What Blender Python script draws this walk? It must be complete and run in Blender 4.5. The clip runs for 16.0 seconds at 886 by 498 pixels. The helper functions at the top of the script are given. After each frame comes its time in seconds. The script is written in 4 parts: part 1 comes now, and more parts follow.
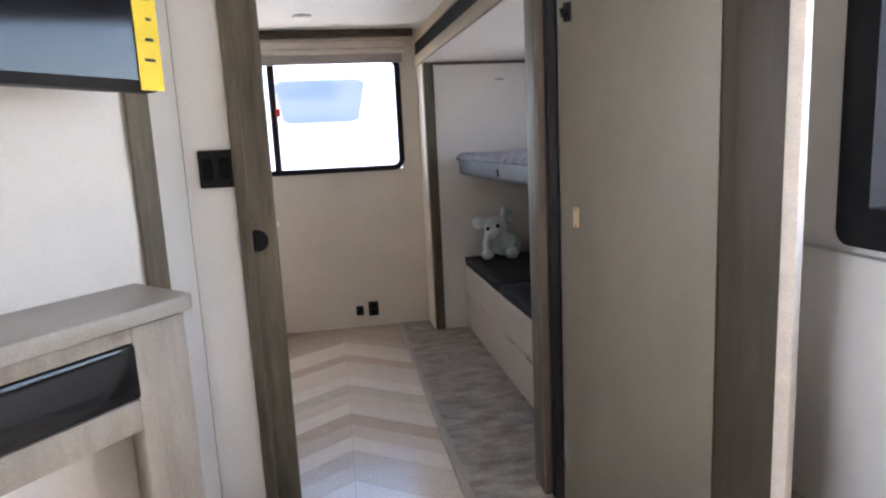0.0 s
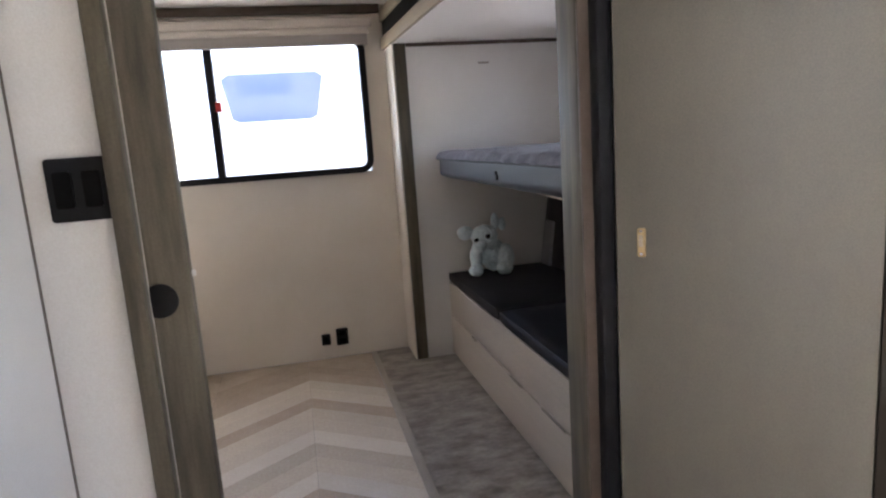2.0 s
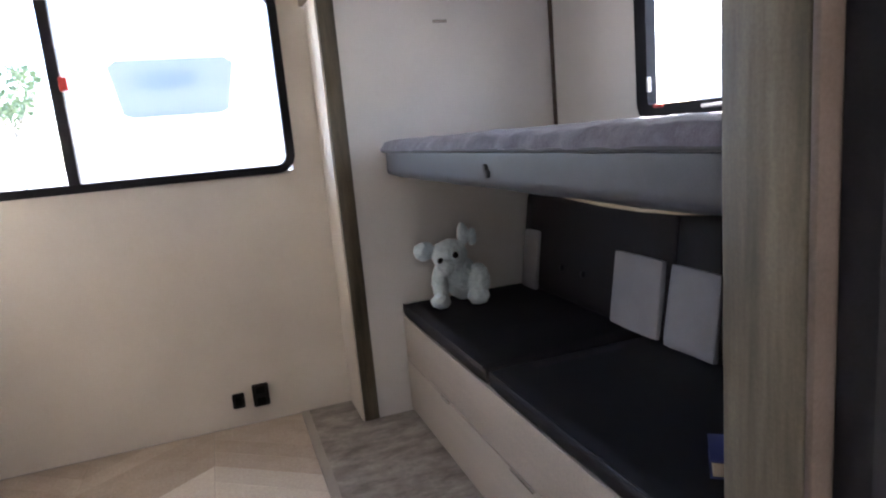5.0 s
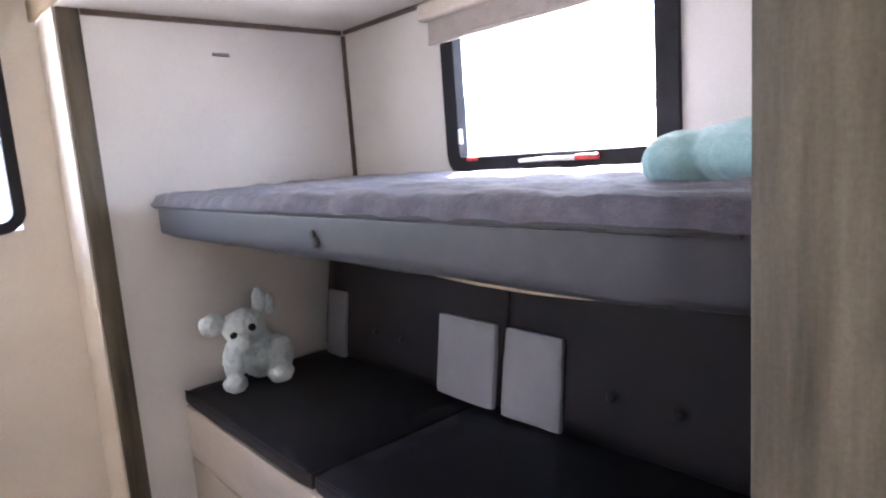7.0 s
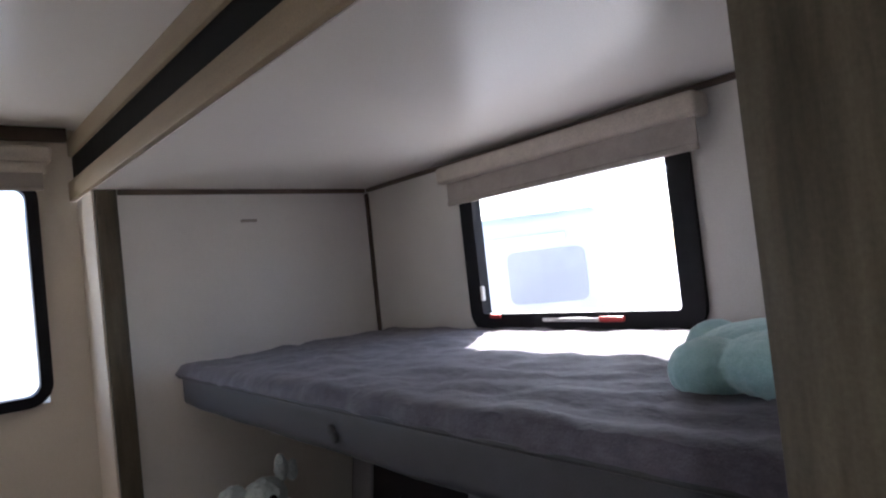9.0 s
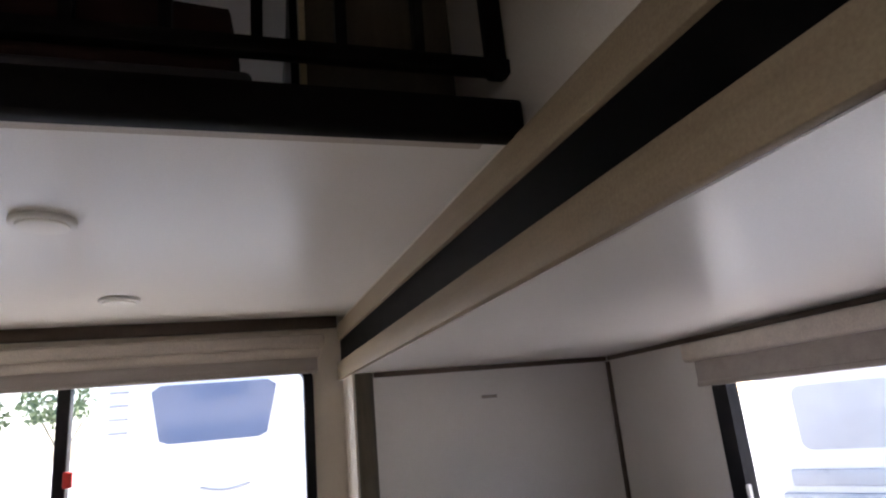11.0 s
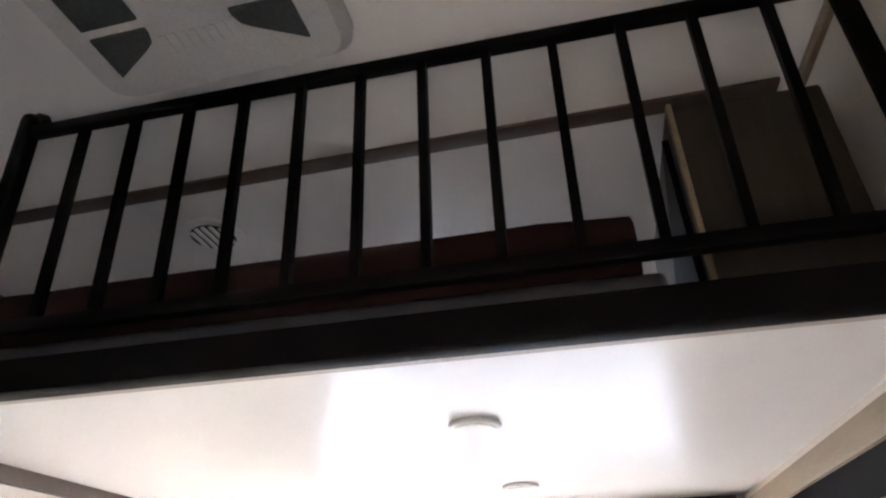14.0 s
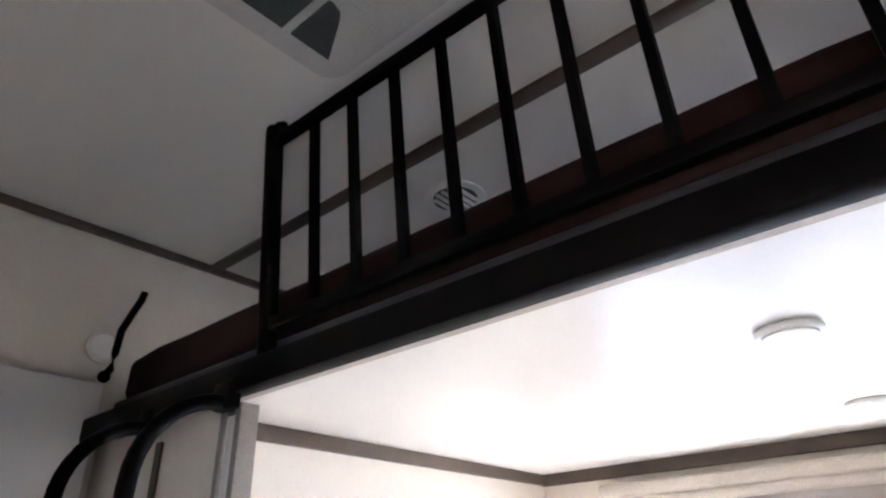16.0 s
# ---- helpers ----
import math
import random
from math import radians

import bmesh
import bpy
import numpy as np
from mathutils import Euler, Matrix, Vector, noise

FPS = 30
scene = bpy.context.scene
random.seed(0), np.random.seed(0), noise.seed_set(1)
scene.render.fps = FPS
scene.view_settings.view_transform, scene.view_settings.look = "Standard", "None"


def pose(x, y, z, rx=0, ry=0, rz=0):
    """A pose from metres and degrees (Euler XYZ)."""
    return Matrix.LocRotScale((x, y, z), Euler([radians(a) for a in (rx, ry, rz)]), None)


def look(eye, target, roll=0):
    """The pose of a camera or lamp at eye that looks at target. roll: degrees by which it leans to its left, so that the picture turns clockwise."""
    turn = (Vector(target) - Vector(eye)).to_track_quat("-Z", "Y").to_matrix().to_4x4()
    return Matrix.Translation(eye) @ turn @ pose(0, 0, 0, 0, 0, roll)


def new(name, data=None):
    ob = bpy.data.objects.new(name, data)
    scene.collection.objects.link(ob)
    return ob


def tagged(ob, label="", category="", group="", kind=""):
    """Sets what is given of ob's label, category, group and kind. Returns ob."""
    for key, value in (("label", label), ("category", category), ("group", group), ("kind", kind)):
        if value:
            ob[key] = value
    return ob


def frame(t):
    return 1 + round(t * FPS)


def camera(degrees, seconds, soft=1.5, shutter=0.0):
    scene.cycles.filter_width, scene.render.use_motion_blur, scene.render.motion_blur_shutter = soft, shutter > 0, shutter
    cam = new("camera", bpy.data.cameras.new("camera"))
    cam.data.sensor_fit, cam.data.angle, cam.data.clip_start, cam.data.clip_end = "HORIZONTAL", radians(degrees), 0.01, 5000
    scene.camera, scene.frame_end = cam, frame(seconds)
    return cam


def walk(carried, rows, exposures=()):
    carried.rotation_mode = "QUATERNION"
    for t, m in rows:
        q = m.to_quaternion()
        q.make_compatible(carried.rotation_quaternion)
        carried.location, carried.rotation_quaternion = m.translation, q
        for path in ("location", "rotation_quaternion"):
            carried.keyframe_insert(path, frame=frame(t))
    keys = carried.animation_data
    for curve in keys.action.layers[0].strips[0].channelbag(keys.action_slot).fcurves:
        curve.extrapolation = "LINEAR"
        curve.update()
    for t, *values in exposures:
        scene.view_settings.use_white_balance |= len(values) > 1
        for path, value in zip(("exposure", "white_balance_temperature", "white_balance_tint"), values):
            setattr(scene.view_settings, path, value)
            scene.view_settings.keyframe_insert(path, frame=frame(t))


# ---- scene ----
cam = camera(70.4, 16.0, soft=2.2)
PATH = [
    (0, (-0.055, -0.1, 1.232), (0.271, 1.845, 0.904), -2.8),
    (0.5, (0.0, 0.056, 1.24), (0.255, 2.021, 0.972), -0.8),
    (1, (-0.006, 0.223, 1.237), (0.191, 2.195, 0.97), -0.3),
    (1.5, (-0.038, 0.412, 1.239), (0.282, 2.363, 0.939), -3.1),
    (2, (-0.031, 0.551, 1.235), (0.408, 2.471, 0.891), -4.0),
    (2.5, (0.006, 0.709, 1.227), (0.458, 2.625, 0.875), -3.9),
    (3, (0.044, 0.86, 1.219), (0.395, 2.798, 0.874), -5.0),
    (5.5, (0.104, 1.586, 1.182), (0.967, 3.349, 0.794), -6.6),
    (6, (0.086, 1.712, 1.195), (1.203, 3.323, 0.8), -8.7),
    (6.5, (0.07, 1.75, 1.212), (1.301, 3.285, 0.855), -6.6),
    (7, (0.102, 1.751, 1.231), (1.397, 3.246, 0.935), -4.1),
    (7.5, (0.124, 1.751, 1.276), (1.463, 3.223, 1.081), -4.7),
    (8, (0.132, 1.77, 1.312), (1.473, 3.246, 1.159), -4.0),
    (8.2, (0.133, 1.77, 1.322), (1.48, 3.244, 1.204), -4.7),
    (10.3, (0.211, 1.716, 1.522), (1.045, 3.496, 1.89), -5.4),
    (10.5, (0.222, 1.725, 1.547), (0.97, 3.534, 1.955), -5.2),
    (11, (0.218, 1.713, 1.562), (0.797, 3.555, 2.086), -5.4),
    (11.5, (0.201, 1.677, 1.583), (0.671, 3.5, 2.26), -5.7),
    (12, (0.191, 1.663, 1.604), (0.492, 3.469, 2.41), -6.4),
    (12.5, (0.19, 1.658, 1.611), (0.361, 3.441, 2.501), -5.7),
    (13, (0.19, 1.657, 1.607), (0.161, 3.419, 2.554), -3.4),
    (13.5, (0.152, 1.669, 1.622), (-0.046, 3.415, 2.576), -1.8),
    (14, (0.086, 1.685, 1.634), (-0.307, 3.36, 2.655), -1.2),
    (14.5, (0.03, 1.713, 1.632), (-0.519, 3.34, 2.656), -1.5),
    (15, (0.021, 1.744, 1.641), (-0.715, 3.317, 2.634), -1.5),
    (15.5, (0.036, 1.782, 1.649), (-0.93, 3.227, 2.639), -0.4),
    (16, (0.054, 1.819, 1.631), (-1.086, 3.176, 2.557), -2.0),
]
EXPOSURES = [(0.0, 2.95, 6000, 17), (0.5, 2.8, 6050, 17), (1.5, 2.82, 6050, 17), (3.0, 2.8, 6050, 16), (5.5, 3.32, 5950, 20), (6.0, 3.5, 5950, 22), (7.0, 3.95, 5950, 22), (7.6, 3.25, 5950, 20), (8.2, 2.45, 5950, 18), (10.3, 1.85, 6250, 18), (11.0, 2.0, 6350, 20), (12.0, 2.7, 6450, 22), (13.0, 3.4, 6350, 20), (14.0, 3.68, 6100, 18), (15.0, 3.8, 5900, 17), (16.0, 3.88, 5800, 17)]
walk(cam, [(t, look(e, g, r)) for t, e, g, r in PATH], EXPOSURES)

# ---- world and light ----
world = bpy.data.worlds.new("world")
scene.world = world
world.use_nodes = True
wn = world.node_tree
sky = wn.nodes.new("ShaderNodeTexSky")
sky.sky_type, sky.sun_disc = "NISHITA", False
sky.sun_elevation, sky.sun_rotation = radians(42), radians(50)
wn.nodes["Background"].inputs["Strength"].default_value = 0.14
wn.links.new(sky.outputs["Color"], wn.nodes["Background"].inputs["Color"])

sun = new("sun", bpy.data.lights.new("sun", "SUN"))
sun.data.energy, sun.data.angle, sun.data.color = 5.0, radians(0.5), (1.0, 0.95, 0.87)
sun.matrix_world = look((8.2, 6.4, 9.2), (0, 0, 0))


def window_fill(name, eye, target, width, height, watts, colour=(1.0, 1.0, 1.0)):
    """A fill lamp added in a window's opening, on top of the sky's own light."""
    lamp = new(name, bpy.data.lights.new(name, "AREA"))
    lamp.data.shape, lamp.data.size, lamp.data.size_y = "RECTANGLE", width, height
    lamp.data.energy, lamp.data.color = watts, colour
    lamp.matrix_world = look(eye, target)
    return lamp


# Added to brighten the main slide-out wall from an unseen window.
window_fill("window_fill", (-1.89, -0.65, 1.45), (0, -0.45, 1.1), 1.0, 0.75, 9.5, (0.97, 0.98, 1.0))


# ---- materials ----
def material(name, colour, rough=0.6, metal=0.0, dark=None, scale=(8, 8, 8), grain=0.5, bump=0.15, fine=220.0, fine_bump=0.1, jitter=0.0, coat=0.0, sheen=0.0, gloss=0.5, even=False):
    """A surface with variation at two scales: broad stains or grain, and fine texture."""
    m = bpy.data.materials.new(name)
    m.use_nodes = True
    nt = m.node_tree
    b = nt.nodes["Principled BSDF"]
    b.inputs["Roughness"].default_value, b.inputs["Metallic"].default_value = rough, metal
    b.inputs["Coat Weight"].default_value, b.inputs["Sheen Weight"].default_value = coat, sheen
    b.inputs["Specular IOR Level"].default_value = gloss
    co = nt.nodes.new("ShaderNodeTexCoord")
    mp = nt.nodes.new("ShaderNodeMapping")
    mp.inputs["Scale"].default_value = scale
    nt.links.new(co.outputs["Object"], mp.inputs["Vector"])
    n1 = nt.nodes.new("ShaderNodeTexNoise")
    n1.inputs["Scale"].default_value, n1.inputs["Detail"].default_value, n1.inputs["Roughness"].default_value = 1.0, 6.0, 0.62
    nt.links.new(mp.outputs["Vector"], n1.inputs["Vector"])
    n2 = nt.nodes.new("ShaderNodeTexNoise")
    n2.inputs["Scale"].default_value, n2.inputs["Detail"].default_value = fine, 3.0
    nt.links.new(co.outputs["Object"], n2.inputs["Vector"])
    ramp = nt.nodes.new("ShaderNodeValToRGB")
    d = dark or tuple(c * 0.8 for c in colour)
    ramp.color_ramp.elements[0].position, ramp.color_ramp.elements[1].position = 0.5 - 0.35 * grain, 0.5 + 0.35 * grain
    ramp.color_ramp.elements[0].color, ramp.color_ramp.elements[1].color = (*d, 1), (*colour, 1)
    nt.links.new(n1.outputs["Fac"], ramp.inputs["Fac"])
    out = ramp.outputs["Color"]
    mix = nt.nodes.new("ShaderNodeMix")
    mix.data_type, mix.blend_type = "RGBA", "OVERLAY"
    mix.inputs["Factor"].default_value = 0.25
    nt.links.new(out, mix.inputs[6])
    nt.links.new(n2.outputs["Fac"], mix.inputs[7])
    out = mix.outputs[2]
    if jitter:
        info = nt.nodes.new("ShaderNodeObjectInfo")
        rng = nt.nodes.new("ShaderNodeMapRange")
        rng.inputs["To Min"].default_value, rng.inputs["To Max"].default_value = 1 - jitter, 1 + jitter
        nt.links.new(info.outputs["Random"], rng.inputs["Value"])
        hsv = nt.nodes.new("ShaderNodeHueSaturation")
        nt.links.new(rng.outputs["Result"], hsv.inputs["Value"])
        nt.links.new(out, hsv.inputs["Color"])
        out = hsv.outputs["Color"]
    nt.links.new(out, b.inputs["Base Color"])
    b1 = nt.nodes.new("ShaderNodeBump")
    b1.inputs["Strength"].default_value, b1.inputs["Distance"].default_value = bump, 0.004
    nt.links.new(n1.outputs["Fac"], b1.inputs["Height"])
    b2 = nt.nodes.new("ShaderNodeBump")
    b2.inputs["Strength"].default_value, b2.inputs["Distance"].default_value = fine_bump, 0.001
    nt.links.new(n2.outputs["Fac"], b2.inputs["Height"])
    nt.links.new(b1.outputs["Normal"], b2.inputs["Normal"])
    nt.links.new(b2.outputs["Normal"], b.inputs["Normal"])
    if even:
        return m
    rr = nt.nodes.new("ShaderNodeMapRange")
    rr.inputs["To Min"].default_value, rr.inputs["To Max"].default_value = max(0.03, rough - 0.08), min(1, rough + 0.08)
    nt.links.new(n1.outputs["Fac"], rr.inputs["Value"])
    nt.links.new(rr.outputs["Result"], b.inputs["Roughness"])
    return m


M_WALL = material("cream_wallboard", (0.68, 0.62, 0.535), 0.55, dark=(0.63, 0.57, 0.485), scale=(3, 3, 3), bump=0.05, fine=350, fine_bump=0.25)
M_PANEL = material("white_wallboard", (0.68, 0.655, 0.62), 0.5, dark=(0.63, 0.605, 0.57), scale=(3, 3, 3), bump=0.05, fine=350, fine_bump=0.25)
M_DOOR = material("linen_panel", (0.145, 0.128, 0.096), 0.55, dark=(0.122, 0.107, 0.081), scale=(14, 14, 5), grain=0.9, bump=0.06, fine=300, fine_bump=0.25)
M_CEIL = material("ceiling_board", (0.79, 0.765, 0.725), 0.30, dark=(0.77, 0.745, 0.705), scale=(1.5, 1.5, 1.5), grain=1.0, bump=0.0, fine=260, fine_bump=0.12, even=True)
M_WOODZ = material("weathered_wood_upright", (0.133, 0.111, 0.074), 0.5, dark=(0.046, 0.037, 0.024), scale=(30, 30, 2.6), grain=0.48, bump=0.25, gloss=0.35)
M_WOODY = material("weathered_wood_along", (0.33, 0.26, 0.165), 0.5, dark=(0.19, 0.145, 0.09), scale=(30, 2.6, 30), grain=1.0, bump=0.25, gloss=0.35)
M_WOODX = material("weathered_wood_across", (0.26, 0.20, 0.14), 0.5, dark=(0.13, 0.095, 0.064), scale=(2.6, 30, 30), grain=1.0, bump=0.25)
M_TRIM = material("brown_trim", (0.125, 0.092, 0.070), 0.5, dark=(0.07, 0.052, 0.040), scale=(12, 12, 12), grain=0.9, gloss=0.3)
M_BLACKBAND = material("black_band", (0.007, 0.0065, 0.006), 0.5, dark=(0.004, 0.004, 0.004), scale=(14, 14, 14), bump=0.06, gloss=0.04)
M_BLACK = material("black_metal", (0.005, 0.004, 0.004), 0.5, dark=(0.003, 0.0025, 0.0025), scale=(14, 14, 14), bump=0.06, gloss=0.05)
M_PLASTIC = material("black_plastic", (0.011, 0.01, 0.011), 0.5, dark=(0.007, 0.006, 0.007), scale=(14, 14, 14), bump=0.06, gloss=0.18)
M_FRAME = material("window_frame_black", (0.012, 0.011, 0.014), 0.5, dark=(0.007, 0.006, 0.008), scale=(14, 14, 14), bump=0.06, gloss=0.18)
M_FLOORBASE = material("floor_joint", (0.30, 0.26, 0.215), 0.5, scale=(8, 8, 8))
M_PLANKPALE = material("pale_vinyl_plank", (0.74, 0.68, 0.60), 0.20, dark=(0.64, 0.58, 0.50), scale=(9, 9, 9), grain=0.9, bump=0.05, fine=90, jitter=0.08)
M_PLANKBROWN = material("brown_vinyl_plank", (0.52, 0.43, 0.34), 0.20, dark=(0.40, 0.325, 0.25), scale=(9, 9, 9), grain=0.9, bump=0.05, fine=90, jitter=0.1)
M_PLANK = material("vinyl_plank", (0.62, 0.55, 0.46), 0.20, dark=(0.53, 0.465, 0.38), scale=(9, 9, 9), grain=0.9, bump=0.05, fine=90, jitter=0.1)
M_SLIDEFLOOR = material("slide_floor", (0.40, 0.36, 0.31), 0.40, dark=(0.13, 0.11, 0.092), scale=(7, 13, 9), grain=0.5, bump=0.10, fine=70)
M_SEAM = material("floor_strip", (0.36, 0.32, 0.265), 0.45, scale=(14, 6, 14))
M_BASE = material("bunk_front_board", (0.47, 0.42, 0.355), 0.5, dark=(0.39, 0.345, 0.285), scale=(30, 2.4, 30), grain=0.9, bump=0.1)
M_VINYL = material("grey_vinyl", (0.052, 0.052, 0.061), 0.45, dark=(0.037, 0.037, 0.044), scale=(9, 9, 9), bump=0.10, fine=420, fine_bump=0.3, gloss=0.4)
M_FLEECE = material("grey_fleece", (0.145, 0.130, 0.158), 0.70, dark=(0.055, 0.048, 0.062), scale=(46, 30, 46), grain=0.9, bump=0.8, fine=300, fine_bump=0.8, sheen=0.2, gloss=0.22)
M_CUSHION = material("dark_cushion", (0.014, 0.0125, 0.0145), 0.55, dark=(0.009, 0.008, 0.0095), scale=(7, 7, 7), bump=0.15, fine=420, fine_bump=0.35, gloss=0.25)
M_BACK = material("dark_brown_backrest", (0.016, 0.0115, 0.0125), 0.55, dark=(0.010, 0.0075, 0.008), scale=(7, 7, 7), bump=0.15, fine=420, fine_bump=0.35, gloss=0.25)
M_PATCH = material("pale_grey_vinyl", (0.27, 0.26, 0.265), 0.55, dark=(0.23, 0.22, 0.225), scale=(7, 7, 7), bump=0.1, fine=420, fine_bump=0.3)
M_PLUSH = material("pale_plush", (0.72, 0.80, 0.81), 0.95, dark=(0.50, 0.59, 0.61), scale=(60, 60, 60), grain=0.9, bump=0.9, fine=320, fine_bump=0.9, sheen=0.5)
M_MINT = material("mint_plush", (0.46, 0.70, 0.70), 0.95, dark=(0.36, 0.60, 0.61), scale=(50, 50, 50), grain=0.9, bump=0.8, fine=320, fine_bump=0.8, sheen=0.5)
M_SHADE = material("roller_shade", (0.36, 0.32, 0.29), 0.8, dark=(0.30, 0.265, 0.24), scale=(3, 30, 30), fine=400, fine_bump=0.3)
M_VALANCE = material("shade_cassette", (0.55, 0.49, 0.42), 0.6, scale=(4, 20, 20))
M_MATTRESS = material("maroon_mattress", (0.021, 0.0062, 0.005), 0.8, dark=(0.012, 0.004, 0.003), scale=(12, 12, 12), bump=0.2, fine=300, fine_bump=0.3, gloss=0.15)
M_GREYBASE = material("grey_mattress_base", (0.036, 0.033, 0.037), 0.6, scale=(8, 8, 8))
M_ACWHITE = material("matt_white_plastic", (0.62, 0.61, 0.585), 0.5, dark=(0.57, 0.56, 0.535), scale=(9, 9, 9), bump=0.03)
M_WHITE = material("white_plastic", (0.78, 0.77, 0.74), 0.4, dark=(0.72, 0.71, 0.68), scale=(9, 9, 9), bump=0.03)
M_GRILLE = material("dark_grille_foam", (0.075, 0.085, 0.08), 0.85, dark=(0.05, 0.058, 0.054), scale=(90, 90, 90), bump=0.5)
M_RED = material("red_plastic", (0.62, 0.045, 0.035), 0.4, scale=(20, 20, 20))
M_BRASS = material("pale_brass", (0.62, 0.44, 0.22), 0.35, metal=0.6, scale=(40, 40, 40))
M_CHROME = material("chrome", (0.75, 0.74, 0.72), 0.18, metal=1.0, scale=(30, 30, 30), bump=0.02)
M_NAVY = material("navy_cover", (0.025, 0.03, 0.11), 0.5, scale=(14, 14, 14))
M_PAPER = material("page_edge", (0.58, 0.45, 0.29), 0.8, scale=(4, 4, 160), grain=0.9)
M_SHELF = material("grey_laminate", (0.29, 0.265, 0.235), 0.35, dark=(0.22, 0.20, 0.175), scale=(9, 9, 9), grain=0.8)
M_FIREWOOD = material("washed_oak", (0.36, 0.315, 0.26), 0.5, dark=(0.15, 0.125, 0.10), scale=(18, 18, 3), grain=0.8, bump=0.15)
M_SCREEN = material("glossy_black_screen", (0.012, 0.012, 0.014), 0.06, scale=(2, 2, 2), bump=0.0, fine_bump=0.0)
M_YELLOW = material("yellow_label", (0.80, 0.60, 0.02), 0.55, scale=(10, 10, 10))
M_INK = material("black_ink", (0.02, 0.02, 0.02), 0.6)
M_STRAP = material("tan_webbing", (0.50, 0.40, 0.28), 0.8, scale=(60, 20, 60))
M_GROUND = material("gravel_ground", (0.60, 0.575, 0.54), 0.9, dark=(0.45, 0.43, 0.40), scale=(3, 3, 3), grain=1.0, bump=0.5, fine=40)
M_RVWHITE = material("white_gelcoat", (0.82, 0.82, 0.81), 0.25, dark=(0.78, 0.78, 0.77), scale=(1, 1, 1), bump=0.0)
M_RVPALE = material("pale_grey_gelcoat", (0.66, 0.67, 0.69), 0.3, scale=(1, 1, 1), bump=0.0)
M_RVGREY = material("grey_gelcoat", (0.40, 0.41, 0.43), 0.3, scale=(1, 1, 1), bump=0.0)
M_BLUEGLASS = material("blue_tinted_windshield", (0.13, 0.17, 0.27), 0.08, dark=(0.11, 0.145, 0.235), scale=(1, 1, 1), bump=0.0)
M_LEAF = material("leaf_green", (0.16, 0.21, 0.11), 0.7, dark=(0.08, 0.115, 0.05), scale=(20, 20, 20), jitter=0.2)
M_DARKWOOD = material("dark_wood", (0.055, 0.043, 0.030), 0.5, dark=(0.024, 0.018, 0.013), scale=(38, 38, 3.2), grain=1.0, bump=0.2, gloss=0.25)
M_BARK = material("bark", (0.30, 0.26, 0.21), 0.9, scale=(20, 20, 4), grain=1.0, bump=0.6)


def glass_material():
    m = bpy.data.materials.new("clear_pane")
    m.use_nodes = True
    b = m.node_tree.nodes["Principled BSDF"]
    b.inputs["Base Color"].default_value = (0.95, 0.97, 0.97, 1)
    b.inputs["Roughness"].default_value, b.inputs["Transmission Weight"].default_value, b.inputs["IOR"].default_value = 0.02, 1.0, 1.03
    return m


def lamp_material():
    m = bpy.data.materials.new("lamp_diffuser")
    m.use_nodes = True
    b = m.node_tree.nodes["Principled BSDF"]
    b.inputs["Base Color"].default_value = (0.82, 0.80, 0.75, 1)
    b.inputs["Roughness"].default_value = 0.4
    return m


M_GLASS, M_DIFFUSER = glass_material(), lamp_material()


# ---- mesh tools ----
def box(x0, x1, y0, y1, z0, z1, bevel=0.0, segments=2):
    bm = bmesh.new()
    bmesh.ops.create_cube(bm, size=1.0)
    for v in bm.verts:
        v.co = Vector(((x0 + x1) / 2 + v.co.x * (x1 - x0), (y0 + y1) / 2 + v.co.y * (y1 - y0), (z0 + z1) / 2 + v.co.z * (z1 - z0)))
    if bevel:
        bmesh.ops.bevel(bm, geom=bm.edges[:], offset=bevel, segments=segments, profile=0.5, affect="EDGES", clamp_overlap=True)
    return bm


def joined(*meshes):
    out = bmesh.new()
    for b in meshes:
        me = bpy.data.meshes.new("tmp")
        b.to_mesh(me)
        out.from_mesh(me)
        bpy.data.meshes.remove(me)
        b.free()
    return out


def turned(bm, m):
    bmesh.ops.transform(bm, matrix=m, verts=bm.verts[:])
    return bm


def tube(points, radius, sides=10, closed=False):
    """A round bar along a line of points."""
    bm = bmesh.new()
    pts = [Vector(p) for p in points]
    rings = []
    up = Vector((0.13, 0.21, 0.97))
    for i, p in enumerate(pts):
        d = (pts[min(i + 1, len(pts) - 1)] - pts[max(i - 1, 0)]).normalized()
        a = d.cross(up if abs(d.dot(up)) < 0.95 else Vector((1, 0, 0))).normalized()
        b = d.cross(a)
        rings.append([bm.verts.new(p + radius * (math.cos(t) * a + math.sin(t) * b)) for t in (2 * math.pi * k / sides for k in range(sides))])
    for r, s in zip(rings, rings[1:]):
        for k in range(sides):
            bm.faces.new((r[k], r[(k + 1) % sides], s[(k + 1) % sides], s[k]))
    bm.faces.new(rings[0][::-1])
    bm.faces.new(rings[-1])
    bmesh.ops.recalc_face_normals(bm, faces=bm.faces[:])
    return bm


def ball(c, r, u=16, v=12):
    bm = bmesh.new()
    bmesh.ops.create_uvsphere(bm, u_segments=u, v_segments=v, radius=1.0)
    r = r if isinstance(r, tuple) else (r, r, r)
    for w in bm.verts:
        w.co = Vector((c[0] + w.co.x * r[0], c[1] + w.co.y * r[1], c[2] + w.co.z * r[2]))
    return bm


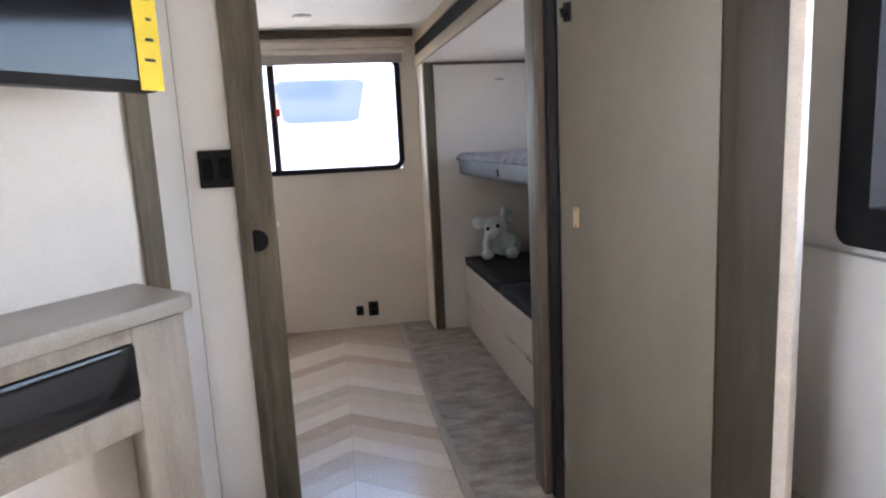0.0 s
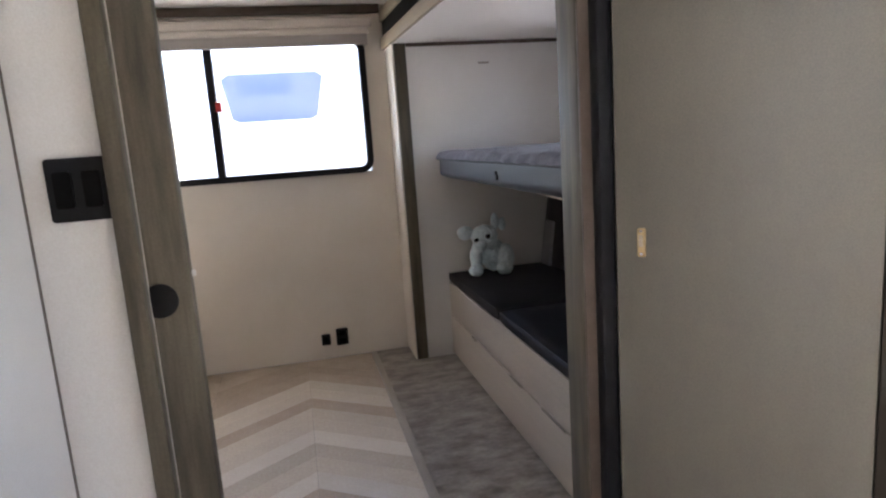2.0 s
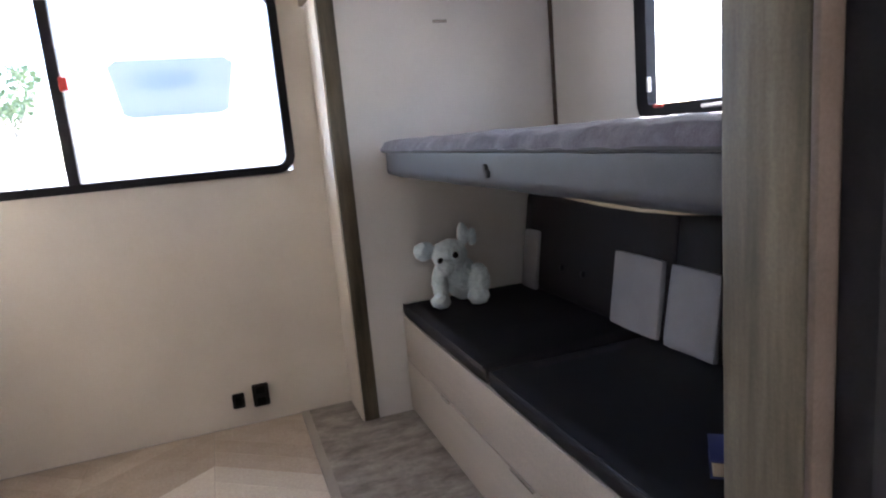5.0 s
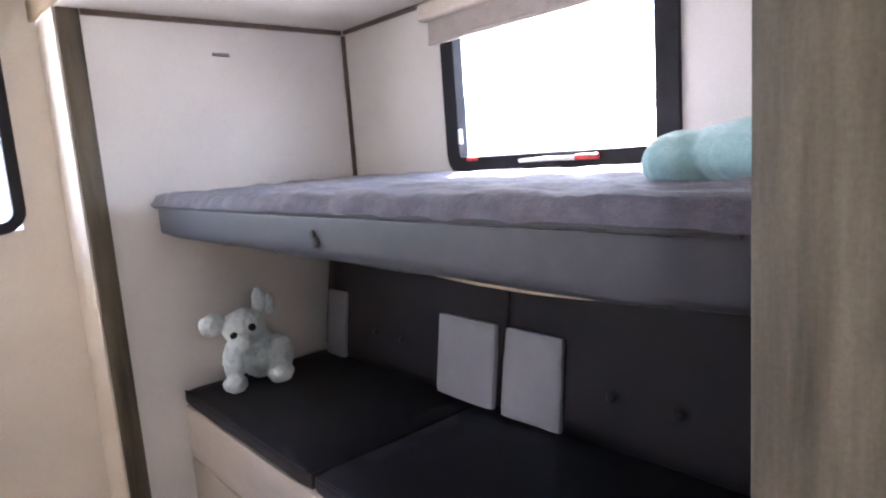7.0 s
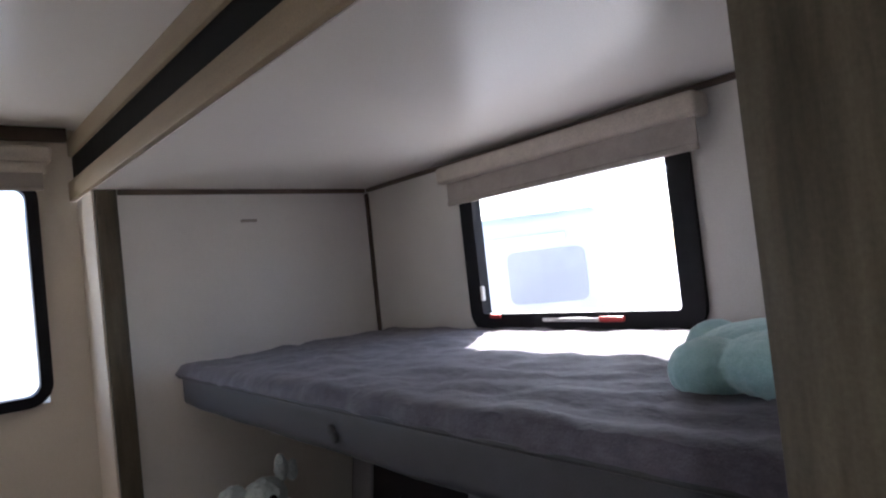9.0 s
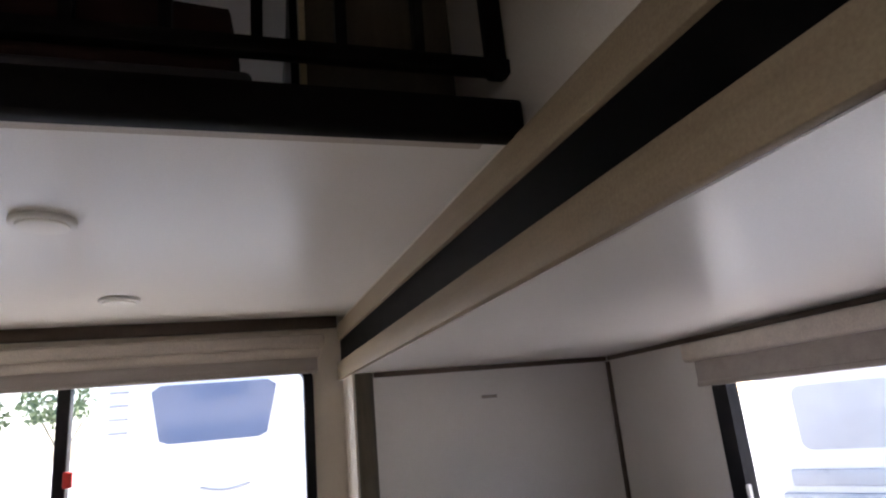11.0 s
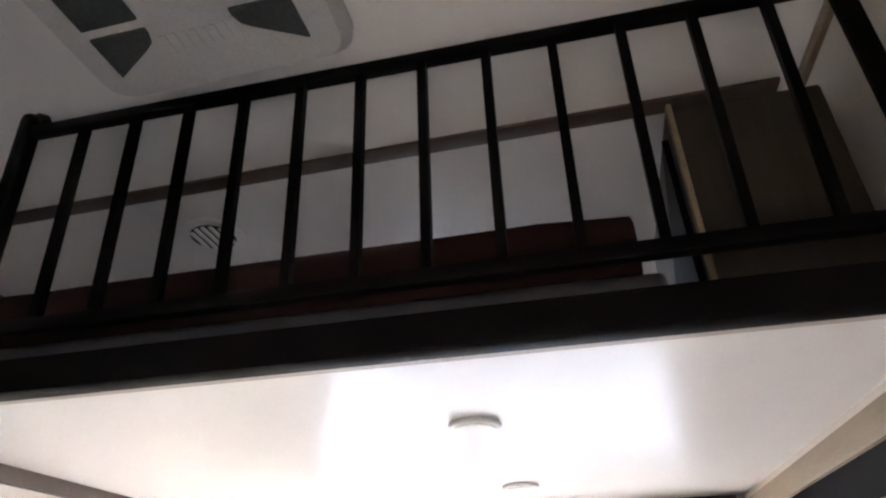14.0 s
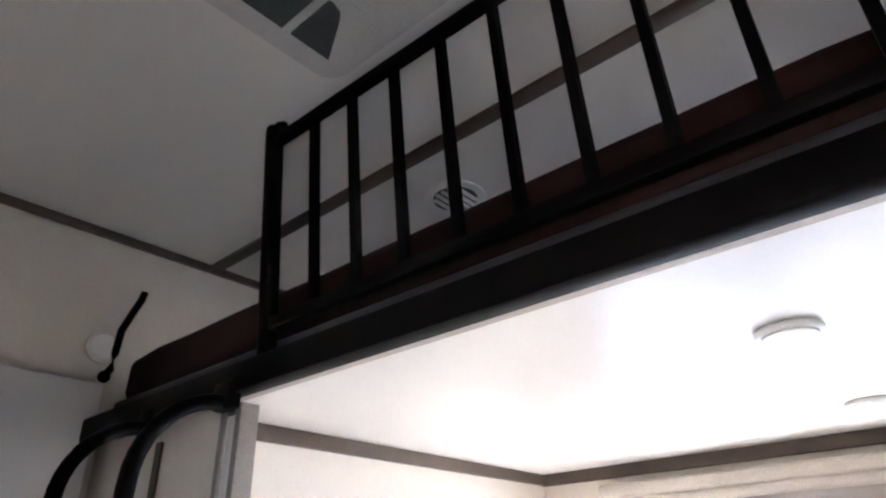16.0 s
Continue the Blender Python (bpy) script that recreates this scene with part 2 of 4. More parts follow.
def disc(c, radius, depth, axis="z", sides=32, bevel=0.0):
    bm = bmesh.new()
    bmesh.ops.create_cone(bm, cap_ends=True, segments=sides, radius1=radius, radius2=radius, depth=depth)
    if bevel:
        bmesh.ops.bevel(bm, geom=[e for e in bm.edges if len(e.link_faces) == 2 and any(len(f.verts) > 4 for f in e.link_faces)], offset=bevel, segments=3, profile=0.5, affect="EDGES")
    turn = {"z": pose(*c), "x": pose(*c, 0, 90, 0), "y": pose(*c, 90, 0, 0)}[axis]
    return turned(bm, turn)


def rounded_loop(w, h, r, n=6):
    """A rounded rectangle's outline, centred."""
    out = []
    for cx, cy, a0 in ((w / 2 - r, h / 2 - r, 0), (-w / 2 + r, h / 2 - r, 90), (-w / 2 + r, -h / 2 + r, 180), (w / 2 - r, -h / 2 + r, 270)):
        for k in range(n + 1):
            a = radians(a0 + 90 * k / n)
            out.append((cx + r * math.cos(a), cy + r * math.sin(a)))
    return out


def ring_frame(w, h, r, border, depth):
    """A rounded frame in the xz plane, centred, its depth along y."""
    bm = bmesh.new()
    outer, inner = rounded_loop(w, h, r), rounded_loop(w - 2 * border, h - 2 * border, max(0.005, r - border))
    ring = [[bm.verts.new((x, s * depth / 2, z)) for x, z in loop] for loop in (outer, inner) for s in (-1, 1)]
    n = len(outer)
    for a, b in ((0, 1), (1, 3), (3, 2), (2, 0)):
        for k in range(n):
            bm.faces.new((ring[a][k], ring[a][(k + 1) % n], ring[b][(k + 1) % n], ring[b][k]))
    bmesh.ops.recalc_face_normals(bm, faces=bm.faces[:])
    return bm


def plate(w, h, r, depth):
    """A rounded plate in the xz plane, centred."""
    bm = bmesh.new()
    loop = rounded_loop(w, h, r)
    a = [bm.verts.new((x, -depth / 2, z)) for x, z in loop]
    b = [bm.verts.new((x, depth / 2, z)) for x, z in loop]
    bm.faces.new(a)
    bm.faces.new(b[::-1])
    for k in range(len(loop)):
        bm.faces.new((a[k], b[k], b[(k + 1) % len(loop)], a[(k + 1) % len(loop)]))
    bmesh.ops.recalc_face_normals(bm, faces=bm.faces[:])
    return bm


def smooth(me, angle=40):
    me.shade_smooth()
    me.set_sharp_from_angle(angle=radians(angle))


def thing(name, place, label, category, group="", kind=""):
    ob = new(name)
    ob.location = place
    ob["base"] = list(place)
    return tagged(ob, label, category, group, kind)


def part(name, bm, mat, parent, label=""):
    """One mesh, given in world places, under a thing or a part."""
    me = bpy.data.meshes.new(name)
    bm.to_mesh(me)
    bm.free()
    smooth(me)
    me.materials.append(mat)
    ob = new(name, me)
    ob.parent = parent
    if parent.type == "EMPTY" or "base" in parent:
        ob.matrix_parent_inverse = Matrix.Translation(-Vector(parent.location))
    if label:
        ob["label"] = label
    return ob


def solid(name, bm, mat, label="", category="", group="", kind=""):
    """A thing of one mesh, given in world places; its origin is set at its base."""
    lo = Vector([min(v.co[i] for v in bm.verts) for i in range(3)])
    hi = Vector([max(v.co[i] for v in bm.verts) for i in range(3)])
    base = Vector(((lo.x + hi.x) / 2, (lo.y + hi.y) / 2, lo.z))
    for v in bm.verts:
        v.co -= base
    me = bpy.data.meshes.new(name)
    bm.to_mesh(me)
    bm.free()
    smooth(me)
    me.materials.append(mat)
    ob = new(name, me)
    ob.location = base
    ob["base"] = list(base)
    return tagged(ob, label, category, group, kind)


def wall_with_opening(axis, at0, at1, u0, u1, z0, z1, holes):
    """A wall slab with rectangular openings, in one piece. axis: the wall's normal; holes: (u0, u1, z0, z1)."""
    us = sorted({u0, u1, *[h[0] for h in holes], *[h[1] for h in holes]})
    zs = sorted({z0, z1, *[h[2] for h in holes], *[h[3] for h in holes]})
    bm = bmesh.new()
    at = {(i, j, k): bm.verts.new((w, u, z) if axis == "x" else (u, w, z)) for i, u in enumerate(us) for j, z in enumerate(zs) for k, w in enumerate((at0, at1))}

    def full(i, j):
        if not (0 <= i < len(us) - 1 and 0 <= j < len(zs) - 1):
            return False
        u, z = (us[i] + us[i + 1]) / 2, (zs[j] + zs[j + 1]) / 2
        return not any(h[0] < u < h[1] and h[2] < z < h[3] for h in holes)
    for i in range(len(us) - 1):
        for j in range(len(zs) - 1):
            if not full(i, j):
                continue
            for k in (0, 1):
                bm.faces.new((at[i, j, k], at[i + 1, j, k], at[i + 1, j + 1, k], at[i, j + 1, k]))
            for di, dj, p, q in ((-1, 0, (0, 0), (0, 1)), (1, 0, (1, 0), (1, 1)), (0, -1, (0, 0), (1, 0)), (0, 1, (0, 1), (1, 1))):
                if not full(i + di, j + dj):
                    a, b = (i + p[0], j + p[1]), (i + q[0], j + q[1])
                    bm.faces.new((at[(*a, 0)], at[(*b, 0)], at[(*b, 1)], at[(*a, 1)]))
    bmesh.ops.delete(bm, geom=[v for v in bm.verts if not v.link_faces], context="VERTS")
    bmesh.ops.recalc_face_normals(bm, faces=bm.faces[:])
    return bm


# ---- the shell ----
LEFT, RIGHT, FAR, BACK = -1.82, 0.575, 4.20, -3.0
HIGH, LOW = 2.61, 1.995          # main ceiling; ceiling under the loft
EDGE = 2.507                    # the loft's front edge
SLIDE = (0.575, 1.562, 2.00, 3.953, 1.746)   # bunk slide-out: x, x, y, y, ceiling
MAIN_R, MAIN_Y = 1.46, 1.80    # the main slide-out's outer wall and end wall

solid("floor", box(LEFT - 0.1, MAIN_R + 0.1, BACK - 0.1, FAR + 0.1, -0.06, -0.003), M_FLOORBASE, "vinyl plank floor with dark joints", "floor", kind="structure")
floor_ob = bpy.data.objects["floor"]
solid("floor_slide", box(0.345, 1.57, 1.81, FAR - 0.002, -0.0025, 0.003), M_SLIDEFLOOR, "mottled grey-brown vinyl floor of the bunk slide-out", "floor", kind="structure")
solid("trim_floor_seam", box(0.315, 0.349, 1.62, FAR - 0.004, -0.0025, 0.006, 0.002), M_SEAM, "low tan strip along the floor seam", "trim", kind="structure")

# far wall with its window, and the loft's low back window
solid("wall_far", wall_with_opening("y", FAR, FAR + 0.09, LEFT - 0.1, RIGHT + 0.1, 0, 2.0, [(-1.06, 0.42, 1.085, 1.845)]), M_WALL, "cream textured wallboard end wall", "wall", kind="structure")
solid("wall_far_loft", wall_with_opening("y", FAR, FAR + 0.09, LEFT - 0.1, RIGHT + 0.1, 2.0, HIGH, [(-0.80, 0.10, 2.20, 2.46)]), M_WALL, "cream wallboard end wall of the loft", "wall", kind="structure")
solid("wall_left", wall_with_opening("x", LEFT - 0.1, LEFT, BACK, FAR, 0, HIGH, [(-1.25, -0.05, 1.05, 1.85)]), M_WALL, "cream textured wallboard side wall", "wall", kind="structure")
solid("wall_back", box(LEFT - 0.1, MAIN_R + 0.1, BACK - 0.1, BACK, 0, HIGH), M_WALL, "plain cream wall behind the living space", "wall", kind="structure")
solid("wall_main_slide", wall_with_opening("x", MAIN_R, MAIN_R + 0.1, BACK, MAIN_Y, 0, HIGH, [(0.24, 1.405, 0.985, 1.80)]), M_PANEL, "white wallboard of the main slide-out", "wall", kind="structure")
solid("wall_end", box(0.66, MAIN_R + 0.1, MAIN_Y, MAIN_Y + 0.06, 0, HIGH), M_PANEL, "plain end wall behind the open door", "wall", kind="structure")


def beam_line(bm):
    """The beam over the slide-out runs slightly askew: its face stands at x 0.53 by the end wall and leans out towards the doorway."""
    for v in bm.verts:
        v.co.x += 0.530 + 0.038 * (4.18 - v.co.y)
    return bm


def edge_line(bm, lean=0.0):
    """The loft's front edge runs slightly askew too; its railing leans a little towards the room."""
    for v in bm.verts:
        v.co.y += 0.018 * v.co.x + lean * (2.55 - v.co.z)
    return bm


# side wall above the bunk slide-out
solid("wall_over_slide", beam_line(box(0.030, 0.12, MAIN_Y + 0.062, FAR, 1.963, HIGH)), M_WALL, "cream wall above the slide-out beam", "wall", kind="structure")
# the slide-out's own box
sx0, sx1, sy0, sy1, sz = SLIDE
solid("wall_slide_far", box(0.618, sx1 + 0.05, sy1, sy1 + 0.05, 0.003, sz), M_PANEL, "off-white end panel of the bunk slide-out", "wall", kind="structure")
solid("wall_slide_near", box(0.722, sx1 + 0.05, sy0 - 0.05, sy0, 0.003, sz), M_PANEL, "off-white near end panel of the bunk slide-out", "wall", kind="structure")
solid("wall_slide_back", wall_with_opening("x", sx1, sx1 + 0.05, sy0, sy1, 0.003, sz, [(2.56, 3.33, 1.195, 1.655)]), M_PANEL, "off-white outer wall of the bunk slide-out", "wall", kind="structure")
slide_board = box(0.0, sx1 + 0.05, sy0 - 0.05, sy1 + 0.05, sz, sz + 0.05)
for v in slide_board.verts:
    if v.co.x < 0.5:
        v.co.x = 0.543 + 0.038 * (4.18 - v.co.y)
solid("ceiling_slide", slide_board, M_CEIL, "smooth white slide-out ceiling", "ceiling", kind="structure")
solid("ceiling_main", box(LEFT - 0.1, MAIN_R + 0.1, BACK - 0.1, FAR + 0.1, HIGH, HIGH + 0.08), M_CEIL, "white ceiling board above living space and loft", "ceiling", kind="structure")
solid("ceiling_loft", box(LEFT, RIGHT + 0.05, EDGE + 0.024, FAR, LOW, LOW + 0.028), M_CEIL, "smooth glossy white board under the loft", "ceiling", kind="structure")

# the beam over the slide-out opening: two wood rails with a black band between
solid("beam_upper_rail", beam_line(box(0.0, 0.034, MAIN_Y + 0.062, FAR - 0.002, 1.900, 1.962, 0.003)), M_WOODY, "weathered tan wood rail along the beam", "beam", kind="structure")
solid("beam_black_band", beam_line(box(0.012, 0.04, MAIN_Y + 0.062, FAR - 0.002, 1.812, 1.900)), M_BLACKBAND, "matt black band between two wood rails", "beam", kind="structure")
solid("beam_lower_rail", beam_line(box(-0.006, 0.0125, MAIN_Y + 0.062, FAR - 0.002, 1.747, 1.812, 0.003)), M_WOODY, "weathered tan wood rail under the black band", "beam", kind="structure")

# jamb at the far end of the slide-out opening
solid("trim_slide_edge", box(0.5445, 0.5535, 3.950, FAR - 0.002, 0.004, 1.7465, 0.003), M_WALL, "cream edge strip of the slide-out opening", "trim", kind="structure")
solid("trim_slide_jamb", box(0.554, 0.617, 3.943, 3.966, 0.004, 1.7465, 0.003), M_WOODZ, "brown wood-grain upright beside the bunk", "trim", kind="structure")
solid("wall_slide_return", box(0.554, 0.617, 3.967, FAR - 0.002, 0.004, 1.742), M_WALL, "cream return wall beside the slide-out", "wall", kind="structure")
# near post of the opening
solid("post_slide_near", box(0.592, 0.655, 1.855, 1.957, 0.004, 1.742, 0.004), M_WOODZ, "weathered brown wood-grain post of the slide-out opening", "post", kind="structure")
solid("trim_post_filler", box(0.656, 0.7215, 1.865, 1.954, 0.004, 1.742), M_WOODZ, "brown wood filler behind the post", "trim", kind="structure")
# The post's face towards the doorway is painted darker to stand for its shade.
solid("post_shaded_face", box(0.5925, 0.655, 1.8445, 1.8535, 0.004, 1.742, 0.002), M_TRIM, "front face of the slide-out post, painted dark brown for shade", "trim", kind="structure")
solid("trim_slide_seal", box(0.616, 0.650, 1.803, 1.843, 0.004, HIGH - 0.002, 0.004), M_PLASTIC, "black rubber slide-out seal beside the door", "seal", kind="structure")

# thin corner strips in the slide-out
for args in ((0.62, sx1 - 0.014, sy1 - 0.012, sy1, sz - 0.018, sz), (sx1 - 0.012, sx1, sy0, sy1 - 0.014, sz - 0.016, sz), (sx1 - 0.014, sx1, sy1 - 0.014, sy1, 0.5, sz - 0.02)):
    solid("trim_slide_corner", box(*args, 0.002), M_TRIM, "thin dark brown corner strip", "trim", kind="structure")

# crown strips
solid("trim_crown_far", box(LEFT, RIGHT - 0.047, FAR - 0.028, FAR, 1.950, LOW, 0.003), M_TRIM, "dark brown crown strip above the window", "trim", kind="structure")


def closet_line(bm):
    """The wardrobe wall under the loft, slightly askew like the loft itself."""
    for v in bm.verts:
        v.co.x += -1.372 - 0.045 * (v.co.y - 2.75)
    return bm


solid("wall_wardrobe", closet_line(box(-0.05, 0.0, 2.573, FAR - 0.002, 0, LOW - 0.001)), M_WALL, "cream wardrobe wall under the loft", "wall", kind="structure")
solid("trim_crown_left", closet_line(box(0.0005, 0.020, 2.60, FAR - 0.03, 1.952, LOW - 0.0005, 0.003)), M_TRIM, "brown crown strip along the wardrobe wall", "trim", kind="structure")
solid("trim_ceiling_left", box(LEFT, LEFT + 0.02, BACK, FAR, HIGH - 0.026, HIGH, 0.003), M_TRIM, "brown strip between side wall and ceiling", "trim", kind="structure")
solid("trim_ceiling_right", beam_line(box(0.014, 0.0298, MAIN_Y + 0.07, FAR - 0.002, HIGH - 0.026, HIGH, 0.003)), M_WOODY, "tan strip between wall and ceiling", "trim", kind="structure")
solid("trim_ceiling_batten", box(LEFT + 0.022, RIGHT - 0.01, 2.782, 2.828, HIGH - 0.010, HIGH, 0.003), M_TRIM, "brown batten across the loft ceiling", "trim", kind="structure")

# partition beside the ladder, under the loft
solid("wall_closet", box(LEFT, -1.16, 2.545, 2.570, 0, LOW - 0.002), M_WALL, "cream partition under the loft", "wall", kind="structure")
solid("post_closet", box(-1.158, -1.122, 2.537, 2.5715, 0, 1.945, 0.003), M_PANEL, "off-white end of the partition", "post", kind="structure")
for x0, x1 in ((-1.178, -1.159), (-1.121, -1.100)):
    solid("trim_closet_edge", box(x0, x1, 2.5315, 2.576, 0, 1.966, 0.003), M_SHELF, "grey-brown wood edge strip of the partition", "trim", kind="structure")
solid("trim_closet_head", box(-1.1585, -1.1215, 2.533, 2.5755, 1.946, 1.964, 0.002), M_SHELF, "grey-brown wood head of the partition", "trim", kind="structure")
solid("trim_closet_joint", box(-1.46, -1.435, 2.538, 2.546, 0, 1.934), M_WOODZ, "grey-brown batten on the partition", "trim", kind="structure")

# thicker lower part of the side wall beside the ladder
solid("wall_left_lower", box(LEFT + 0.001, -1.705, 1.785, 2.485, 0, 2.118, 0.004), M_PANEL, "pale boxed-in lower side wall beside the ladder", "wall", kind="structure")

# doorway partition
solid("wall_switch_panel", box(-0.434, -0.308, 1.640, 1.672, 0, HIGH), M_PANEL, "off-white panel beside the doorway", "wall", kind="structure")
solid("trim_door_front", box(-0.312, -0.282, 1.618, 1.650, 0, HIGH - 0.002, 0.003), M_WOODZ, "grey-brown wood trim of the doorway", "trim", kind="structure")
solid("trim_door_track", box(-0.306, -0.291, 1.664, 1.698, 0, HIGH - 0.002), M_VALANCE, "pale strip in the door pocket", "trim", kind="structure")

# Unseen pieces above the doorway, added to keep living-space light off the loft.
solid("unseen_door_header", box(-0.286, 0.70, 1.610, 1.640, 2.04, HIGH - 0.001), M_PANEL, "unseen off-white wall above the doorway, blocks light to the loft", "wall", kind="structure")
solid("unseen_header_return", box(0.661, 0.699, 1.6405, 1.7475, 2.04, HIGH - 0.001), M_PANEL, "unseen off-white return of the header, closes a light leak", "wall", kind="structure")
solid("unseen_header_trim", box(-0.286, 0.60, 1.606, 1.650, 2.012, 2.039, 0.003), M_WOODZ, "unseen grey-brown wood trim under the added header", "trim", kind="structure")

door = thing("door_1", (-0.5, 1.715, 0.01), "grey-brown wood sliding pocket door, pushed open", "door", kind="structure")
leaf = part("door_leaf", box(-0.86, -0.224, 1.700, 1.738, 0.01, HIGH - 0.02, 0.005), M_WOODZ, door)
part("finger_pull", disc((-0.277, 1.699, 0.992), 0.030, 0.012, "y", 28, 0.003), M_PLASTIC, leaf, "round black finger pull")
part("latch_pin", disc((-0.224, 1.730, 1.03), 0.006, 0.012, "x", 12, 0.002), M_WHITE, leaf, "small white pin")

# angled entertainment wall
U, N = Vector((0.62, 0.7846, 0)), Vector((0.7846, -0.62, 0))
CORNER = Vector((-0.417, 1.20, 0))          # foot of the angled wall by the doorway
ANGLED = Matrix((( -U.x, N.x, 0, CORNER.x), (-U.y, N.y, 0, CORNER.y), (0, 0, 1, 0), (0, 0, 0, 1)))  # x: away from the door, y: into the room
# a proper rotation: x towards the near side, y into the room, z up
def angled(bm):
    bmesh.ops.transform(bm, matrix=ANGLED, verts=bm.verts[:])
    bmesh.ops.reverse_faces(bm, faces=bm.faces[:])
    return bm


solid("wall_angled", angled(box(-0.01, 1.5, -0.05, 0.0, 0, HIGH)), M_PANEL, "white linen-textured angled wall", "wall", kind="structure")
solid("wall_short", box(-0.50, -0.432, 1.21, 1.623, 0, HIGH), M_PANEL, "off-white short wall beside the doorway", "wall", kind="structure")
solid("wall_return", box(LEFT, -1.33, -0.05, 0.0, 0, HIGH), M_PANEL, "plain off-white return wall", "wall", kind="structure")
solid("wall_pocket", box(LEFT, -0.30, 1.742, 1.78, 0, HIGH), M_PANEL, "off-white wall behind the door pocket", "wall", kind="structure")
solid("trim_angled_upright", angled(box(-0.024, 0.024, 0.002, 0.014, 0, HIGH - 0.002, 0.003)), M_WOODZ, "grey-brown batten on the angled wall", "trim", kind="structure")
solid("trim_panel_gap", box(-0.446, -0.434, 1.6235, 1.650, 0, HIGH - 0.002), M_TRIM, "dark joint strip beside the doorway panel", "trim", kind="structure")

# the beige door stands open at a slant, with a dark upright and a pale edge beyond it; x runs along the door, y away from the walk
SLANT = Matrix.Translation((0.645, 1.795, 0)) @ Matrix.Rotation(radians(-53.2), 4, "Z")
door = thing("door_2", (0.79, 1.61, 0.01), "beige linen-textured door, swung half open", "door", kind="structure")
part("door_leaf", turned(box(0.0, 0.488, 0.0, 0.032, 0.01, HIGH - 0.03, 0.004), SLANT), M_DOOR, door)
solid("post_main_slide", turned(box(0.490, 0.645, -0.002, 0.05, 0, HIGH - 0.002, 0.004), SLANT), M_DARKWOOD, "dark weathered wood upright", "post", kind="structure")
solid("trim_main_slide", turned(box(0.6455, 0.682, -0.014, 0.045, 0, HIGH - 0.002, 0.004), SLANT), M_VALANCE, "pale edge strip beside the wood upright", "trim", kind="structure")
solid("ledge_main_slide", box(1.42, MAIN_R, -0.2, 1.725, 0.0, 0.855, 0.006), M_PANEL, "white boxed ledge along the wall", "ledge", kind="structure")


# ---- windows ----
def place_y(x, y, z):
    return Matrix.Translation((x, y, z))


def place_x(x, y, z):
    return Matrix.Translation((x, y, z)) @ Matrix.Rotation(radians(90), 4, "Z")


win = thing("window_1", (-0.33, 4.19, 1.10), "black-framed sliding window with two panes", "window", kind="structure")
W1 = (-0.32, 4.2, 1.453)
part("window_frame", turned(ring_frame(1.50, 0.75, 0.075, 0.035, 0.05), place_y(W1[0], 4.20, W1[2])), M_FRAME, win)
part("mullion", box(-0.426, -0.384, 4.178, 4.225, 1.11, 1.80, 0.004), M_FRAME, win)
for x0, x1 in ((-1.045, -0.418), (-0.395, 0.405)):
    p = part("pane", turned(plate(x1 - x0, 0.70, 0.05, 0.004), place_y((x0 + x1) / 2, 4.232 if x0 < -0.9 else 4.222, W1[2])), M_GLASS, win)
    p.visible_shadow = False
part("window_latch", box(-0.392, -0.362, 4.166, 4.182, 1.458, 1.51, 0.005), M_RED, win, "small red window latch")

shade = thing("roller_shade", (-0.33, 4.15, 1.79), "rolled-up grey-beige roller shade above the window", "blind")
part("cassette", box(-1.16, 0.475, 4.125, 4.195, 1.872, 1.922, 0.012, 3), M_VALANCE, shade, "beige shade cassette")
part("roller", tube([(-1.14, 4.150, 1.855), (0.455, 4.150, 1.855)], 0.022, 16), M_VALANCE, shade)
part("fabric", box(-1.13, 0.445, 4.142, 4.146, 1.785, 1.855), M_SHADE, shade)
part("bottom_bar", box(-1.13, 0.445, 4.136, 4.152, 1.776, 1.792, 0.004), M_SHADE, shade)

win = thing("window_2", (1.555, 2.94, 1.215), "black-framed emergency exit window", "window", kind="structure")
part("window_frame", turned(ring_frame(0.84, 0.54, 0.075, 0.062, 0.04), place_x(1.567, 2.942, 1.425)), M_FRAME, win)
p = part("pane", turned(plate(0.74, 0.44, 0.03, 0.004), place_x(1.577, 2.942, 1.425)), M_GLASS, win)
p.visible_shadow = False
lever = part("latch_bar", tube([(1.540, 3.03, 1.197), (1.534, 2.91, 1.199), (1.538, 2.81, 1.197)], 0.006, 8), M_WHITE, win, "white latch bar")
part("latch_grip", box(1.530, 1.544, 2.745, 2.825, 1.191, 1.207, 0.005), M_RED, lever, "red latch grip")
part("latch_grip", box(1.532, 1.544, 3.21, 3.255, 1.205, 1.217, 0.004), M_RED, win, "red latch grip")
part("hinge_clip", box(1.541, 1.553, 3.285, 3.297, 1.262, 1.31, 0.003), M_WHITE, win, "small pale clip")

shade = thing("roller_shade", (1.53, 2.92, 1.60), "rolled-up grey-beige roller shade above the exit window", "blind")
part("cassette", box(1.485, 1.558, 2.46, 3.40, 1.665, 1.722, 0.012, 3), M_VALANCE, shade, "beige shade cassette")
part("fabric", box(1.512, 1.516, 2.475, 3.375, 1.598, 1.67), M_SHADE, shade)
part("bottom_bar", box(1.506, 1.522, 2.475, 3.375, 1.588, 1.604, 0.004), M_SHADE, shade)

win = thing("window_5", (-0.35, 4.2, 2.19), "small black-framed window at the back of the loft", "window", kind="structure")
part("window_frame", turned(ring_frame(0.93, 0.29, 0.04, 0.03, 0.05), place_y(-0.35, 4.2, 2.33)), M_FRAME, win)
p = part("pane", turned(plate(0.88, 0.24, 0.02, 0.004), place_y(-0.35, 4.22, 2.33)), M_GLASS, win)
p.visible_shadow = False

